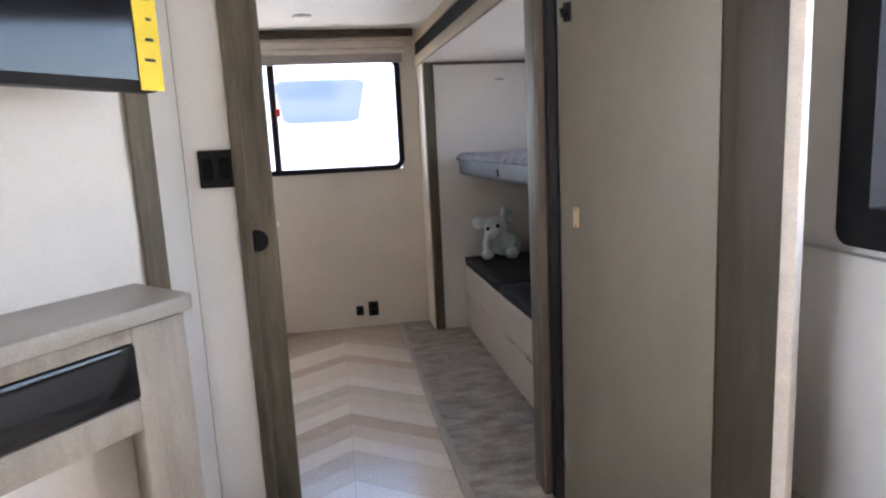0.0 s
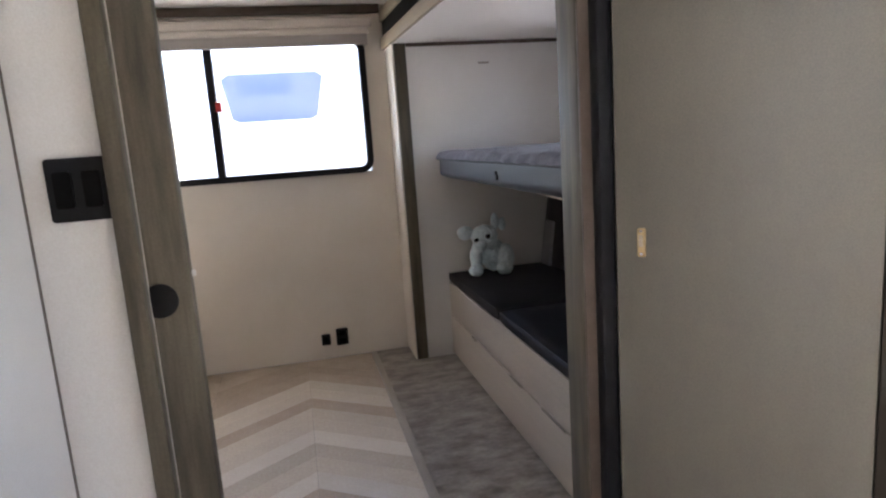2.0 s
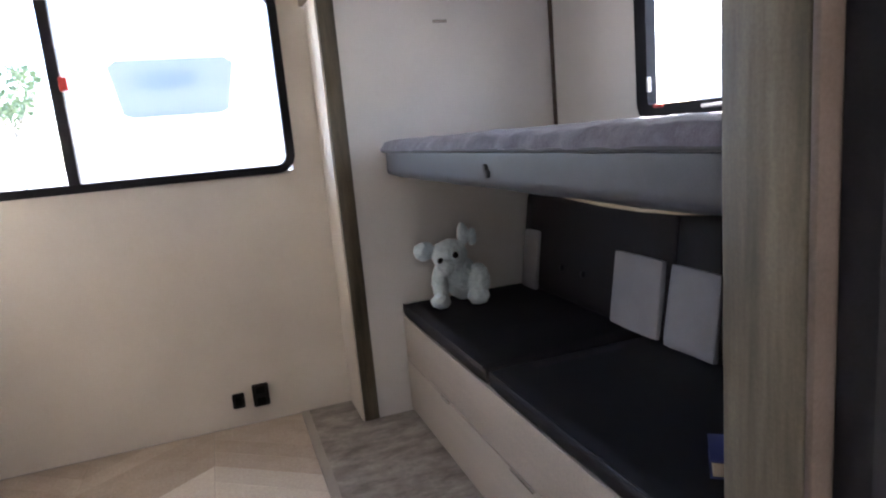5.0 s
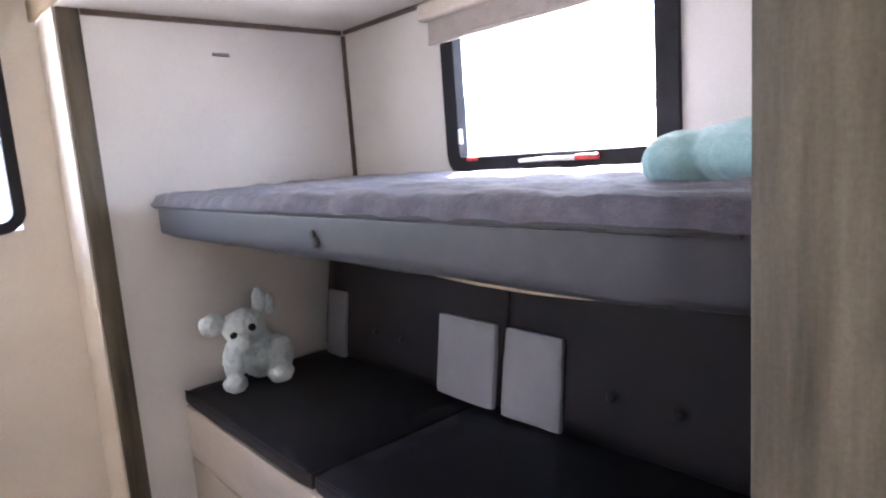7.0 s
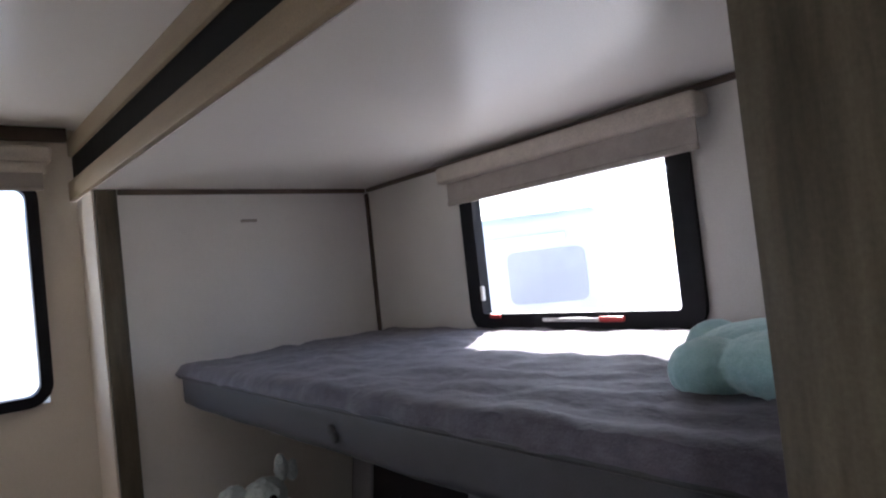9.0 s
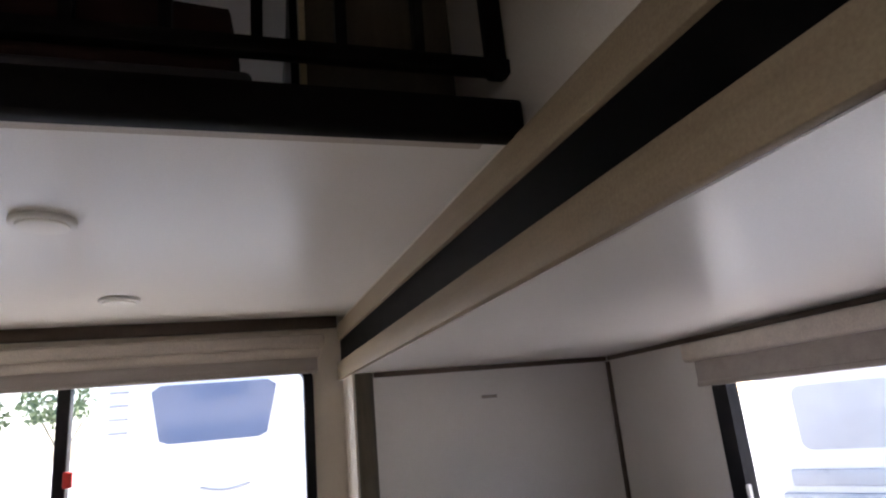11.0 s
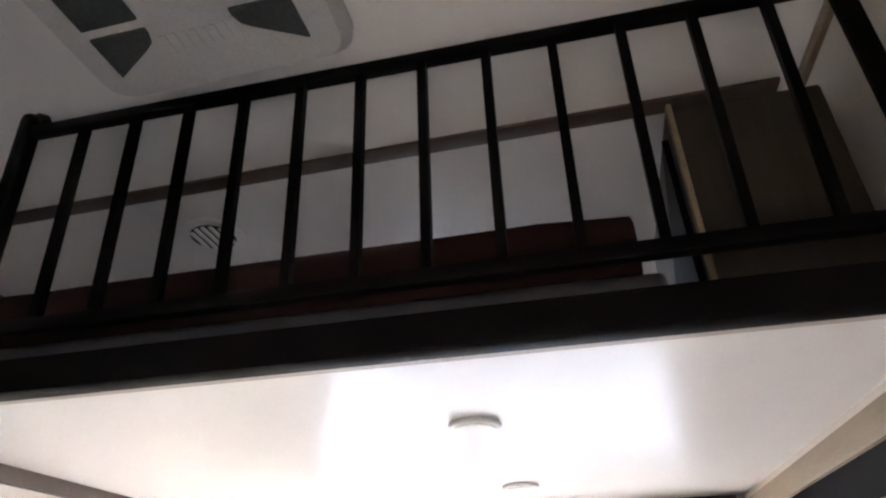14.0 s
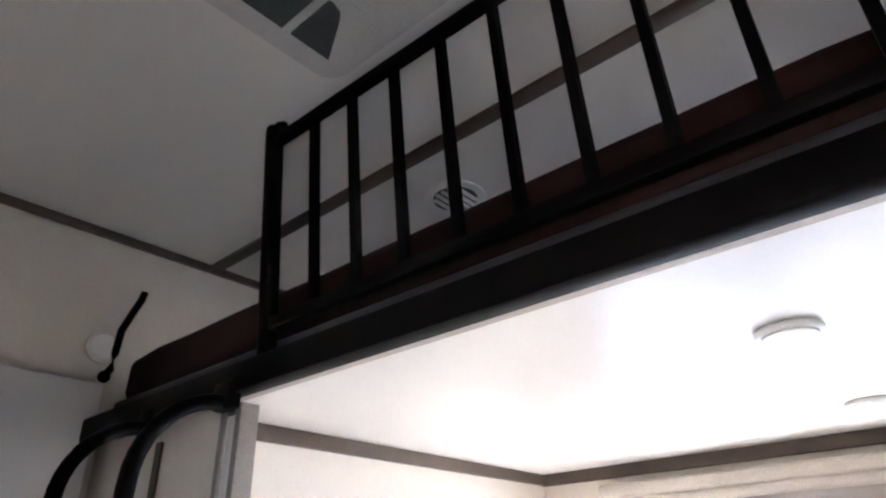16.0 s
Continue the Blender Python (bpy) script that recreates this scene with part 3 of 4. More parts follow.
# windows of the living space; the one behind the walk is unseen, added for light
win = thing("window_3", (MAIN_R - 0.02, 0.82, 0.885), "wide black-framed window above the white ledge", "window", kind="structure")
part("window_frame", turned(ring_frame(1.405, 1.015, 0.05, 0.115, 0.06), place_x(MAIN_R - 0.028, 0.8225, 1.3925)), M_PLASTIC, win)
p = part("pane", turned(plate(1.16, 0.81, 0.02, 0.004), place_x(MAIN_R + 0.05, 0.8225, 1.3925)), M_GLASS, win)
p.visible_shadow = False
win = thing("window_4", (LEFT - 0.05, -0.65, 1.05), "black-framed living space window, unseen and added for light", "window", kind="structure")
part("window_frame", turned(ring_frame(1.22, 0.82, 0.07, 0.04, 0.11), place_x(LEFT - 0.05, -0.65, 1.45)), M_FRAME, win)
p = part("pane", turned(plate(1.16, 0.76, 0.05, 0.004), place_x(LEFT - 0.05, -0.65, 1.45)), M_GLASS, win)
p.visible_shadow = False


# ---- bunk slide-out ----
bunk = thing("lower_bunk", (1.17, 2.97, 0.003), "pale wood bunk base with a drop front under a sofa", "bunk")
part("body", box(0.78, 1.555, 2.004, 3.948, 0.003, 0.436), M_BASE, bunk)
part("front_board", box(0.766, 0.779, 2.02, 3.942, 0.247, 0.434, 0.003), M_BASE, bunk)
drop = part("drop_front", box(0.764, 0.779, 2.02, 3.942, 0.02, 0.242, 0.004), M_BASE, bunk)
# Chrome strips stand for the gleams along the joint.
for y0, y1 in ((2.37, 2.58), (2.79, 2.93), (3.42, 3.50)):
    part("joint_gleam", box(0.757, 0.7665, y0, y1, 0.240, 0.247, 0.0025), M_CHROME, drop, "slim chrome strip standing for a gleam on the joint")


def soft_pad(x0, x1, y0, y1, z0, z1, r=0.03, puff=0.012, seed=0):
    """A cushion: a finely divided block with rounded edges and slightly swollen, uneven faces."""
    bm = bmesh.new()
    bmesh.ops.create_cube(bm, size=1.0)
    bmesh.ops.subdivide_edges(bm, edges=bm.edges[:], cuts=11, use_grid_fill=True)
    dx, dy, dz = x1 - x0, y1 - y0, z1 - z0
    for v in bm.verts:
        q = Vector((v.co.x * dx, v.co.y * dy, v.co.z * dz))
        half = Vector((dx / 2 - r, dy / 2 - r, dz / 2 - r))
        c = Vector([max(-h, min(h, a)) for h, a in zip(half, q)])
        o = q - c
        if o.length > 1e-6:
            q = c + o.normalized() * r
        swell = puff * (1 - (2 * v.co.x) ** 2 * 0.9) * (1 - (2 * v.co.y) ** 2 * 0.9) * (1 - (2 * v.co.z) ** 2 * 0.9)
        n = noise.noise(Vector((q.x * 5 + seed, q.y * 5, q.z * 5)))
        q += (o.normalized() if o.length > 1e-6 else Vector()) * (swell + 0.004 * n)
        v.co = q + Vector(((x0 + x1) / 2, (y0 + y1) / 2, (z0 + z1) / 2))
    return bm


for i, (y0, y1) in enumerate(((2.01, 3.06), (3.064, 3.942))):
    seat = thing("seat_cushion", (1.15, (y0 + y1) / 2, 0.436), "dark charcoal vinyl seat cushion on the bunk base", "cushion", "sofa cushions")
    part("pad", soft_pad(0.762, 1.50, y0, y1, 0.436, 0.494, 0.022, 0.008, i), M_CUSHION, seat)
    part("piping", tube([(0.768, y0 + 0.02, 0.490), (0.768, y1 - 0.02, 0.490)], 0.004, 8), M_CUSHION, seat, "dark seam piping")


def backrest(y0, y1, patches, buttons, seed):
    b = thing("back_cushion", (1.36, (y0 + y1) / 2, 0.494), "dark brown tufted back cushion with pale grey inset squares", "cushion", "sofa cushions")
    lean = Matrix.Translation((1.36, 0, 0.494)) @ Matrix.Rotation(radians(8), 4, "Y") @ Matrix.Translation((-1.36, 0, -0.494))
    part("pad", turned(soft_pad(1.30, 1.43, y0, y1, 0.494, 0.905, 0.03, 0.026, seed), lean), M_BACK, b)
    for a, c in patches:
        part("inset_square", turned(soft_pad(1.284, 1.305, a, c, 0.496, 0.742, 0.006, 0.003, seed), lean), M_PATCH, b, "pale grey vinyl square")
    for y, z in buttons:
        part("tuft_button", turned(ball((1.284, y, z), (0.007, 0.014, 0.014), 12, 8), lean), M_CUSHION, b)


backrest(2.943, 3.90, ((2.960, 3.200), (3.73, 3.85)), ((3.378, 0.625), (3.528, 0.625)), 3)
backrest(2.01, 2.935, ((2.722, 2.922),), ((2.573, 0.63), (2.406, 0.63)), 7)

bunk = thing("upper_bunk", (1.15, 2.9, 1.045), "grey vinyl padded upper bunk platform on the slide-out walls", "bunk")
part("platform", box(0.78, 1.555, 2.004, 3.948, 1.038, 1.06), M_BASE, bunk)
part("padded_front", soft_pad(0.730, 0.81, 2.01, 3.86, 1.036, 1.148, 0.025, 0.006, 11), M_VINYL, bunk, "smooth grey vinyl padded edge")
part("end_pad", soft_pad(0.78, 1.53, 3.78, 3.86, 1.036, 1.138, 0.025, 0.004, 12), M_VINYL, bunk)
for y, z in ((2.879, 1.090), (2.868, 1.076)):
    part("snap_button", disc((0.727, y - 0.008, z), 0.011, 0.010, "x", 18, 0.003), M_GREYBASE, bunk, "small metal snap")
part("strap", tube([(0.79, 2.70, 1.036), (0.79, 2.60, 1.030), (0.79, 2.47, 1.024), (0.79, 2.35, 1.023), (0.79, 2.25, 1.027), (0.79, 2.14, 1.037)], 0.0045, 8), M_STRAP, bunk, "sagging tan webbing strap")


def fleece_cover():
    """A fleece mattress cover: a grid over the mattress with soft lumps and a drooping front edge."""
    bm = bmesh.new()
    nx, ny = 60, 120
    grid = []
    for i in range(nx + 1):
        row = []
        for j in range(ny + 1):
            a, b = i / nx, j / ny
            x, y = 0.722 + a * (1.545 - 0.722), 2.006 + b * (3.865 - 2.006)
            edge = min(a * 0.8, (1 - b) * 1.94, 0.04) / 0.04
            z = 1.143 + 0.028 * (1 - (1 - edge) ** 2) ** 0.5
            z += 0.009 * noise.noise(Vector((x * 13, y * 9, 1))) + 0.004 * noise.noise(Vector((x * 48, y * 48, 5)))
            z += 0.005 * max(0.0, noise.noise(Vector((x * 22 + y * 6, y * 7, 9)))) ** 0.5
            x += 0.006 * noise.noise(Vector((y * 14, 3, 2))) * (1 - a)
            row.append(bm.verts.new((x, y, z)))
        grid.append(row)
    for i in range(nx):
        for j in range(ny):
            bm.faces.new((grid[i][j], grid[i + 1][j], grid[i + 1][j + 1], grid[i][j + 1]))
    rim = [r[0] for r in grid] + grid[-1][1:] + [r[-1] for r in grid[::-1][1:]] + grid[0][::-1][1:-1]
    low = [bm.verts.new((v.co.x, v.co.y, 1.134 + 0.006 * noise.noise(Vector((v.co.x * 22, v.co.y * 22, 8))))) for v in rim]
    for k in range(len(rim)):
        m = (k + 1) % len(rim)
        bm.faces.new((rim[k], rim[m], low[m], low[k]))
    bm.faces.new(low)
    bmesh.ops.recalc_face_normals(bm, faces=bm.faces[:])
    return bm


cover = solid("fleece_cover", fleece_cover(), M_FLEECE, "mottled grey fleece cover on the upper bunk", "bedding")
part("seam", tube([(0.7255 + 0.003 * noise.noise(Vector((y * 9, 1, 4))), y, 1.133 + 0.002 * noise.noise(Vector((y * 11, 2, 7)))) for y in (2.02 + 0.0455 * k for k in range(41))], 0.0055, 8), M_GREYBASE, cover, "dark seam along the front edge")


def plush(name, pieces, mat, parent, shaggy=0.013):
    """A soft toy's body: overlapping lumps melted into one skin."""
    bm = joined(*pieces)
    ob = part(name, bm, mat, parent)
    melt = ob.modifiers.new("melt", "REMESH")
    melt.mode, melt.voxel_size, melt.use_smooth_shade = "VOXEL", 0.0045, True
    soften = ob.modifiers.new("soften", "SMOOTH")
    soften.factor, soften.iterations = 0.5, 4
    tufts = bpy.data.textures.new("tufts", "CLOUDS")
    tufts.noise_scale, tufts.noise_depth = 0.016, 2
    shag = ob.modifiers.new("shag", "DISPLACE")
    shag.texture, shag.strength, shag.mid_level = tufts, shaggy, 0.45
    return ob


toy = thing("plush_toy", (0.97, 3.80, 0.499), "pale blue-white shaggy plush animal sitting on the sofa", "toy")
plush("body", [
    ball((1.00, 3.82, 0.588), (0.070, 0.062, 0.090)), ball((0.945, 3.79, 0.700), (0.074, 0.060, 0.062)), ball((0.903, 3.740, 0.660), (0.038, 0.036, 0.034)),
    ball((0.842, 3.80, 0.726), (0.046, 0.026, 0.038)), ball((1.010, 3.80, 0.775), (0.023, 0.019, 0.046)), ball((1.054, 3.81, 0.757), (0.020, 0.018, 0.036)),
    ball((0.886, 3.77, 0.592), (0.033, 0.036, 0.078)), ball((0.876, 3.75, 0.524), (0.040, 0.042, 0.030)),
    ball((1.056, 3.77, 0.578), (0.045, 0.044, 0.072)), ball((1.032, 3.73, 0.526), (0.045, 0.044, 0.034)),
], M_PLUSH, toy)
for x, y, z in ((0.884, 3.737, 0.690), (0.944, 3.726, 0.708)):
    part("eye", ball((x, y - 0.003, z), 0.013, 12, 10), M_PLASTIC, toy, "shiny black bead eye")

toy = thing("plush_toy", (1.08, 2.2, 1.165), "mint green plush toy lying on the upper bunk", "toy")
plush("body", [
    ball((1.12, 2.21, 1.205), (0.085, 0.13, 0.046)), ball((1.00, 2.12, 1.205), (0.078, 0.13, 0.050)), ball((1.17, 2.335, 1.204), (0.045, 0.050, 0.040)),
    ball((0.99, 2.250, 1.196), (0.062, 0.060, 0.046)), ball((1.08, 2.06, 1.215), (0.08, 0.05, 0.05)), ball((1.16, 2.07, 1.255), (0.035, 0.03, 0.04)),
], M_MINT, toy, 0.004).location.y -= 0.03

book = thing("book", (1.02, 2.30, 0.494), "thick navy-covered book lying on the sofa", "book")
turn = Matrix.Translation((1.018, 2.290, -0.018)) @ Matrix.Rotation(radians(-40), 4, "Z")
part("page_block", turned(box(-0.10, 0.13, -0.05, 0.05, 0.516, 0.546), turn), M_PAPER, book, "tan page block")
part("cover", turned(joined(box(-0.105, 0.135, -0.055, 0.055, 0.512, 0.516), box(-0.105, 0.135, -0.055, 0.055, 0.546, 0.551, 0.001)), turn), M_NAVY, book)

solid("coat_hook_mark", box(1.015, 1.075, 3.944, 3.952, 1.625, 1.636, 0.002), M_SHADE, "faint beige clip on the end panel", "clip")


# ---- far wall things ----
def wall_plate(x0, x1, z0, z1, label, slots):
    p = thing("outlet", ((x0 + x1) / 2, 4.197, z0), label, "outlet")
    part("cover_plate", turned(plate(x1 - x0, z1 - z0, 0.008, 0.012), Matrix.Translation(((x0 + x1) / 2, 4.193, (z0 + z1) / 2))), M_PLASTIC, p)
    for k in range(slots):
        z = z0 + (z1 - z0) * (k + 0.5) / slots
        part("socket", turned(plate((x1 - x0) * 0.5, (z1 - z0) * 0.62 / slots, 0.006, 0.006), Matrix.Translation(((x0 + x1) / 2, 4.186, z))), M_BLACKBAND, p)


wall_plate(0.118, 0.188, 0.075, 0.175, "black duplex outlet on the cream wall", 2)
wall_plate(0.032, 0.084, 0.085, 0.150, "small black cable outlet on the cream wall", 1)

dresser = thing("dresser", (-1.16, 3.72, 0), "grey-brown wood dresser with chrome pulls under the window", "dresser")
part("body", box(-1.388, -0.935, 3.25, 4.18, 0.0, 0.965, 0.003), M_WOODZ, dresser)
part("top", box(-1.386, -0.915, 3.235, 4.185, 0.965, 0.995, 0.004), M_WHITE, dresser, "white laminate top")
for k in range(4):
    z0 = 0.06 + k * 0.225
    d = part("drawer", box(-0.937, -0.920, 3.28, 4.15, z0, z0 + 0.215, 0.004), M_FIREWOOD, dresser)
    for y in (3.50, 3.98):
        part("handle", tube([(-0.922, y - 0.05, z0 + 0.16), (-0.895, y - 0.045, z0 + 0.16), (-0.895, y + 0.045, z0 + 0.16), (-0.922, y + 0.05, z0 + 0.16)], 0.005, 8), M_CHROME, d, "chrome bar pull")


# ---- doorway and entertainment things ----
sw = thing("switch_plate", (-0.354, 1.632, 1.15), "black double switch plate beside the doorway", "switch")
part("cover_plate", turned(plate(0.088, 0.098, 0.006, 0.012), Matrix.Translation((-0.354, 1.634, 1.197))), M_PLASTIC, sw)
for x in (-0.359, -0.318):
    part("rocker", turned(plate(0.026, 0.056, 0.004, 0.008), Matrix.Translation((x - 0.015, 1.627, 1.197))), M_BLACKBAND, sw)

cat = thing("door_catch", (0.681, 1.746, 0.955), "pale brass catch plate on the beige door", "catch")
part("plate", turned(turned(plate(0.017, 0.062, 0.004, 0.006), Matrix.Translation((0.0602, -0.003, 0.988))), SLANT), M_BRASS, cat)
part("pad", turned(turned(plate(0.009, 0.026, 0.003, 0.004), Matrix.Translation((0.0602, -0.007, 0.992))), SLANT), M_STRAP, cat)
for z in (0.963, 1.013):
    part("screw", turned(disc((0.0602, -0.0065, z), 0.0035, 0.002, "y", 10), SLANT), M_CHROME, cat)
hk = thing("coat_hook", (0.668, 1.763, 1.57), "small black coat hook on the beige door", "hook")
part("back_plate", turned(turned(plate(0.026, 0.055, 0.005, 0.006), Matrix.Translation((0.039, -0.003, 1.602))), SLANT), M_PLASTIC, hk)
part("prong", turned(tube([(0.039, -0.005, 1.597), (0.039, -0.029, 1.589), (0.039, -0.037, 1.609)], 0.006, 8), SLANT), M_PLASTIC, hk)

def slab(points, z0, z1, bevel):
    """A flat slab over an outline."""
    bm = bmesh.new()
    a, b = [bm.verts.new((x, y, z0)) for x, y in points], [bm.verts.new((x, y, z1)) for x, y in points]
    bm.faces.new(a[::-1])
    bm.faces.new(b)
    for k in range(len(points)):
        m = (k + 1) % len(points)
        bm.faces.new((a[k], a[m], b[m], b[k]))
    bmesh.ops.recalc_face_normals(bm, faces=bm.faces[:])
    bmesh.ops.bevel(bm, geom=bm.edges[:], offset=bevel, segments=2, profile=0.5, affect="EDGES", clamp_overlap=True)
    return bm


fire = thing("fireplace_cabinet", tuple(CORNER + N * 0.1 - U * 0.5), "washed oak fireplace cabinet with a dark glass front", "fireplace")
part("mantel_shelf", angled(slab([(0.045, 0.002), (0.070, 0.188), (0.085, 0.200), (1.05, 0.200), (1.05, 0.002)], 0.972, 1.0, 0.005)), M_SHELF, fire, "grey laminate mantel shelf")
for x0, x1, z0, z1 in ((0.078, 0.181, 0.0, 0.965), (0.181, 0.85, 0.940, 0.965), (0.181, 0.85, 0.790, 0.843), (0.85, 0.95, 0.0, 0.965)):
    part("front_board", angled(box(x0, x1, 0.155, 0.172, z0, z1, 0.002)), M_FIREWOOD, fire)
part("side_board", angled(box(0.078, 0.096, 0.003, 0.155, 0.0, 0.965, 0.002)), M_FIREWOOD, fire)
part("niche_glass", angled(box(0.178, 0.853, 0.150, 0.175, 0.845, 0.938, 0.006)), M_SCREEN, fire, "dark glass media niche front")
part("niche_back", angled(box(0.181, 0.85, 0.005, 0.02, 0.0, 0.79)), M_PANEL, fire)
part("niche_floor", angled(box(0.181, 0.85, 0.02, 0.155, 0.02, 0.04)), M_FIREWOOD, fire)

tv = thing("television", tuple(CORNER + N * 0.12 - U * 0.42 + Vector((0, 0, 1.343))), "flat black television with a yellow label, on the angled wall", "television")
part("bracket", angled(box(0.30, 0.50, 0.0, 0.105, 1.5, 1.7, 0.004)), M_PLASTIC, tv)
part("bezel", angled(box(0.050, 0.82, 0.104, 0.142, 1.343, 1.81, 0.006)), M_PLASTIC, tv)
part("screen", angled(box(0.066, 0.802, 0.140, 0.1445, 1.361, 1.795)), M_SCREEN, tv, "glossy dark reflecting screen")
lab = part("energy_label", angled(box(0.044, 0.088, 0.146, 0.1475, 1.345, 1.57)), M_YELLOW, tv, "bright yellow energy label")
for k in range(5):
    part("label_bar", angled(box(0.056, 0.076 - 0.005 * (k % 3), 0.1477, 0.1482, 1.392 + 0.033 * k, 1.397 + 0.033 * k)), M_INK, lab, "black printed bar")


# ---- ceiling things ----
def downlight(x, y, z, r=0.057):
    d = thing("ceiling_light", (x, y, z), "flat round white ceiling light, switched off", "light", "lights under the loft")
    part("trim_ring", disc((x, y, z - 0.006), r, 0.012, "z", 40, 0.004), M_WHITE, d)
    part("diffuser", disc((x, y, z - 0.013), r * 0.8, 0.006, "z", 40, 0.002), M_DIFFUSER, d, "opal lens")


downlight(-0.161, 3.00, LOW)
downlight(-0.164, 3.74, LOW)

ac = thing("air_conditioner", (-0.515, 2.06, HIGH), "white ceiling air conditioner cover with dark grilles", "air conditioner")
acb = bmesh.new()
shape = [rounded_loop(0.53, 0.82, 0.05), rounded_loop(0.50, 0.785, 0.05)]
tops = [[acb.verts.new((-0.518 + x, 2.06 + y, z)) for x, y in loop] for loop, z in ((shape[0], HIGH), (shape[0], HIGH - 0.022), (shape[1], HIGH - 0.048))]
for a, b in zip(tops, tops[1:]):
    for k in range(len(a)):
        acb.faces.new((a[k], a[(k + 1) % len(a)], b[(k + 1) % len(b)], b[k]))
acb.faces.new(tops[-1])
bmesh.ops.recalc_face_normals(acb, faces=acb.faces[:])
part("cover", acb, M_ACWHITE, ac)
for outer, inner in ((-0.715, -0.602), (-0.322, -0.436)):
    in_by = (inner - outer) * 0.22
    for y0, y1 in ((1.73, 1.89), (1.91, 2.09), (2.11, 2.285)):
        part("grille", slab([(outer, y0), (inner, y0), (inner, y1), (outer, y1)], HIGH - 0.054, HIGH - 0.046, 0.0015), M_GRILLE, ac, "dark foam intake grille")
    tip = [(outer, 2.305), (inner, 2.305), (inner, 2.318), (inner - in_by * 0.3, 2.338), (inner - in_by, 2.350), (outer, 2.398)]
    part("grille", slab(tip, HIGH - 0.054, HIGH - 0.046, 0.0015), M_GRILLE, ac, "dark foam intake grille")
for k in range(9):
    part("louvre", box(-0.59 + k * 0.02, -0.578 + k * 0.02, 2.33, 2.365, HIGH - 0.050, HIGH - 0.047), M_ACWHITE, ac)

vent = thing("ceiling_vent", (-0.91, 3.03, HIGH), "round white ceiling air vent with slats", "vent")
part("ring", joined(disc((-0.91, 3.03, HIGH - 0.004), 0.088, 0.008, "z", 40, 0.003)), M_WHITE, vent)
part("well", disc((-0.91, 3.03, HIGH - 0.0085), 0.064, 0.002, "z", 32), M_GRILLE, vent, "dark vent well")
for k in range(5):
    dx = -0.044 + 0.022 * k
    h = math.sqrt(0.061 ** 2 - dx ** 2)
    part("slat", box(-0.91 + dx - 0.006, -0.91 + dx + 0.006, 3.03 - h, 3.03 + h, HIGH - 0.015, HIGH - 0.008, 0.002), M_WHITE, vent)


# ---- the loft ----
solid("loft_fascia", edge_line(box(-1.76, RIGHT + 0.038, EDGE - 0.022, EDGE + 0.022, 1.960, 2.022, 0.008)), M_BLACK, "black painted edge beam of the loft", "beam", kind="structure")
solid("trim_loft_edge", edge_line(box(-1.76, RIGHT - 0.014, EDGE + 0.0225, EDGE + 0.05, 1.968, LOW - 0.001)), M_VALANCE, "pale strip behind the loft edge beam", "trim", kind="structure")
solid("floor_loft", box(LEFT, RIGHT + 0.045, EDGE + 0.034, FAR, LOW + 0.029, 2.042), M_GREYBASE, "grey loft deck", "floor", kind="structure")
bed = thing("loft_mattress", (-0.7, 3.35, 2.043), "thick maroon-brown mattress on the loft", "mattress")
part("base", edge_line(box(-1.72, 0.22, 2.555, 4.15, 2.0425, 2.078, 0.012, 3)), M_GREYBASE, bed, "grey mattress base")
part("pad", edge_line(soft_pad(-1.715, 0.20, 2.565, 4.16, 2.074, 2.208, 0.036, 0.010, 21)), M_MATTRESS, bed)

rail = thing("loft_railing", (-0.17, EDGE, 2.012), "black square-bar metal railing on the loft edge", "railing")
LEAN = 0.075
part("top_rail", edge_line(box(-1.002, 0.607, EDGE - 0.012, EDGE + 0.012, 2.546, 2.570, 0.003), LEAN), M_BLACK, rail)
part("bottom_rail", edge_line(box(-1.005, 0.622, EDGE - 0.012, EDGE + 0.012, 2.092, 2.118, 0.003), LEAN), M_BLACK, rail)
post = part("post", edge_line(box(-1.038, -1.003, EDGE - 0.018, EDGE + 0.018, 2.020, 2.598, 0.010, 3), LEAN), M_BLACK, rail)
part("cap", edge_line(joined(ball((-1.0205, EDGE, 2.594), (0.020, 0.020, 0.013), 16, 10), tube([(-1.02, EDGE, 2.594), (-0.998, EDGE - 0.002, 2.596), (-0.982, EDGE - 0.003, 2.588), (-0.976, EDGE - 0.003, 2.574)], 0.011, 10)), LEAN), M_BLACK, post)
end_post = box(0.586, 0.618, EDGE - 0.015, EDGE + 0.015, 2.088, 2.573, 0.006)
for v in end_post.verts:
    v.co.x -= 0.035 * (v.co.z - 2.088)
part("post", edge_line(end_post, LEAN), M_BLACK, rail)
for k in range(12):
    x = 0.471 - k * 0.1222
    part("baluster", edge_line(box(x - 0.0085, x + 0.0085, EDGE - 0.0085, EDGE + 0.0085, 2.118, 2.548), LEAN), M_BLACK, rail)

cab = thing("loft_cabinet", (0.45, 2.85, 2.043), "grey-brown wood cabinet on the loft", "cabinet")
part("body", box(0.295, 0.565, 2.65, 3.2, 2.043, 2.455, 0.004), M_DARKWOOD, cab)
part("front_edge", box(0.2945, 0.3045, 2.630, 2.6495, 2.043, 2.455, 0.002), M_WOODY, cab, "tan edge strip")
# Black wedge against the cabinet's left side, wider towards the bottom.
wedge = bmesh.new()
side = [[wedge.verts.new((x, y, z)) for y, z in ((2.66, 2.0435), (3.05, 2.0435), (2.68, 2.41))] for x in (0.282, 0.2945)]
wedge.faces.new(side[0])
wedge.faces.new(side[1][::-1])
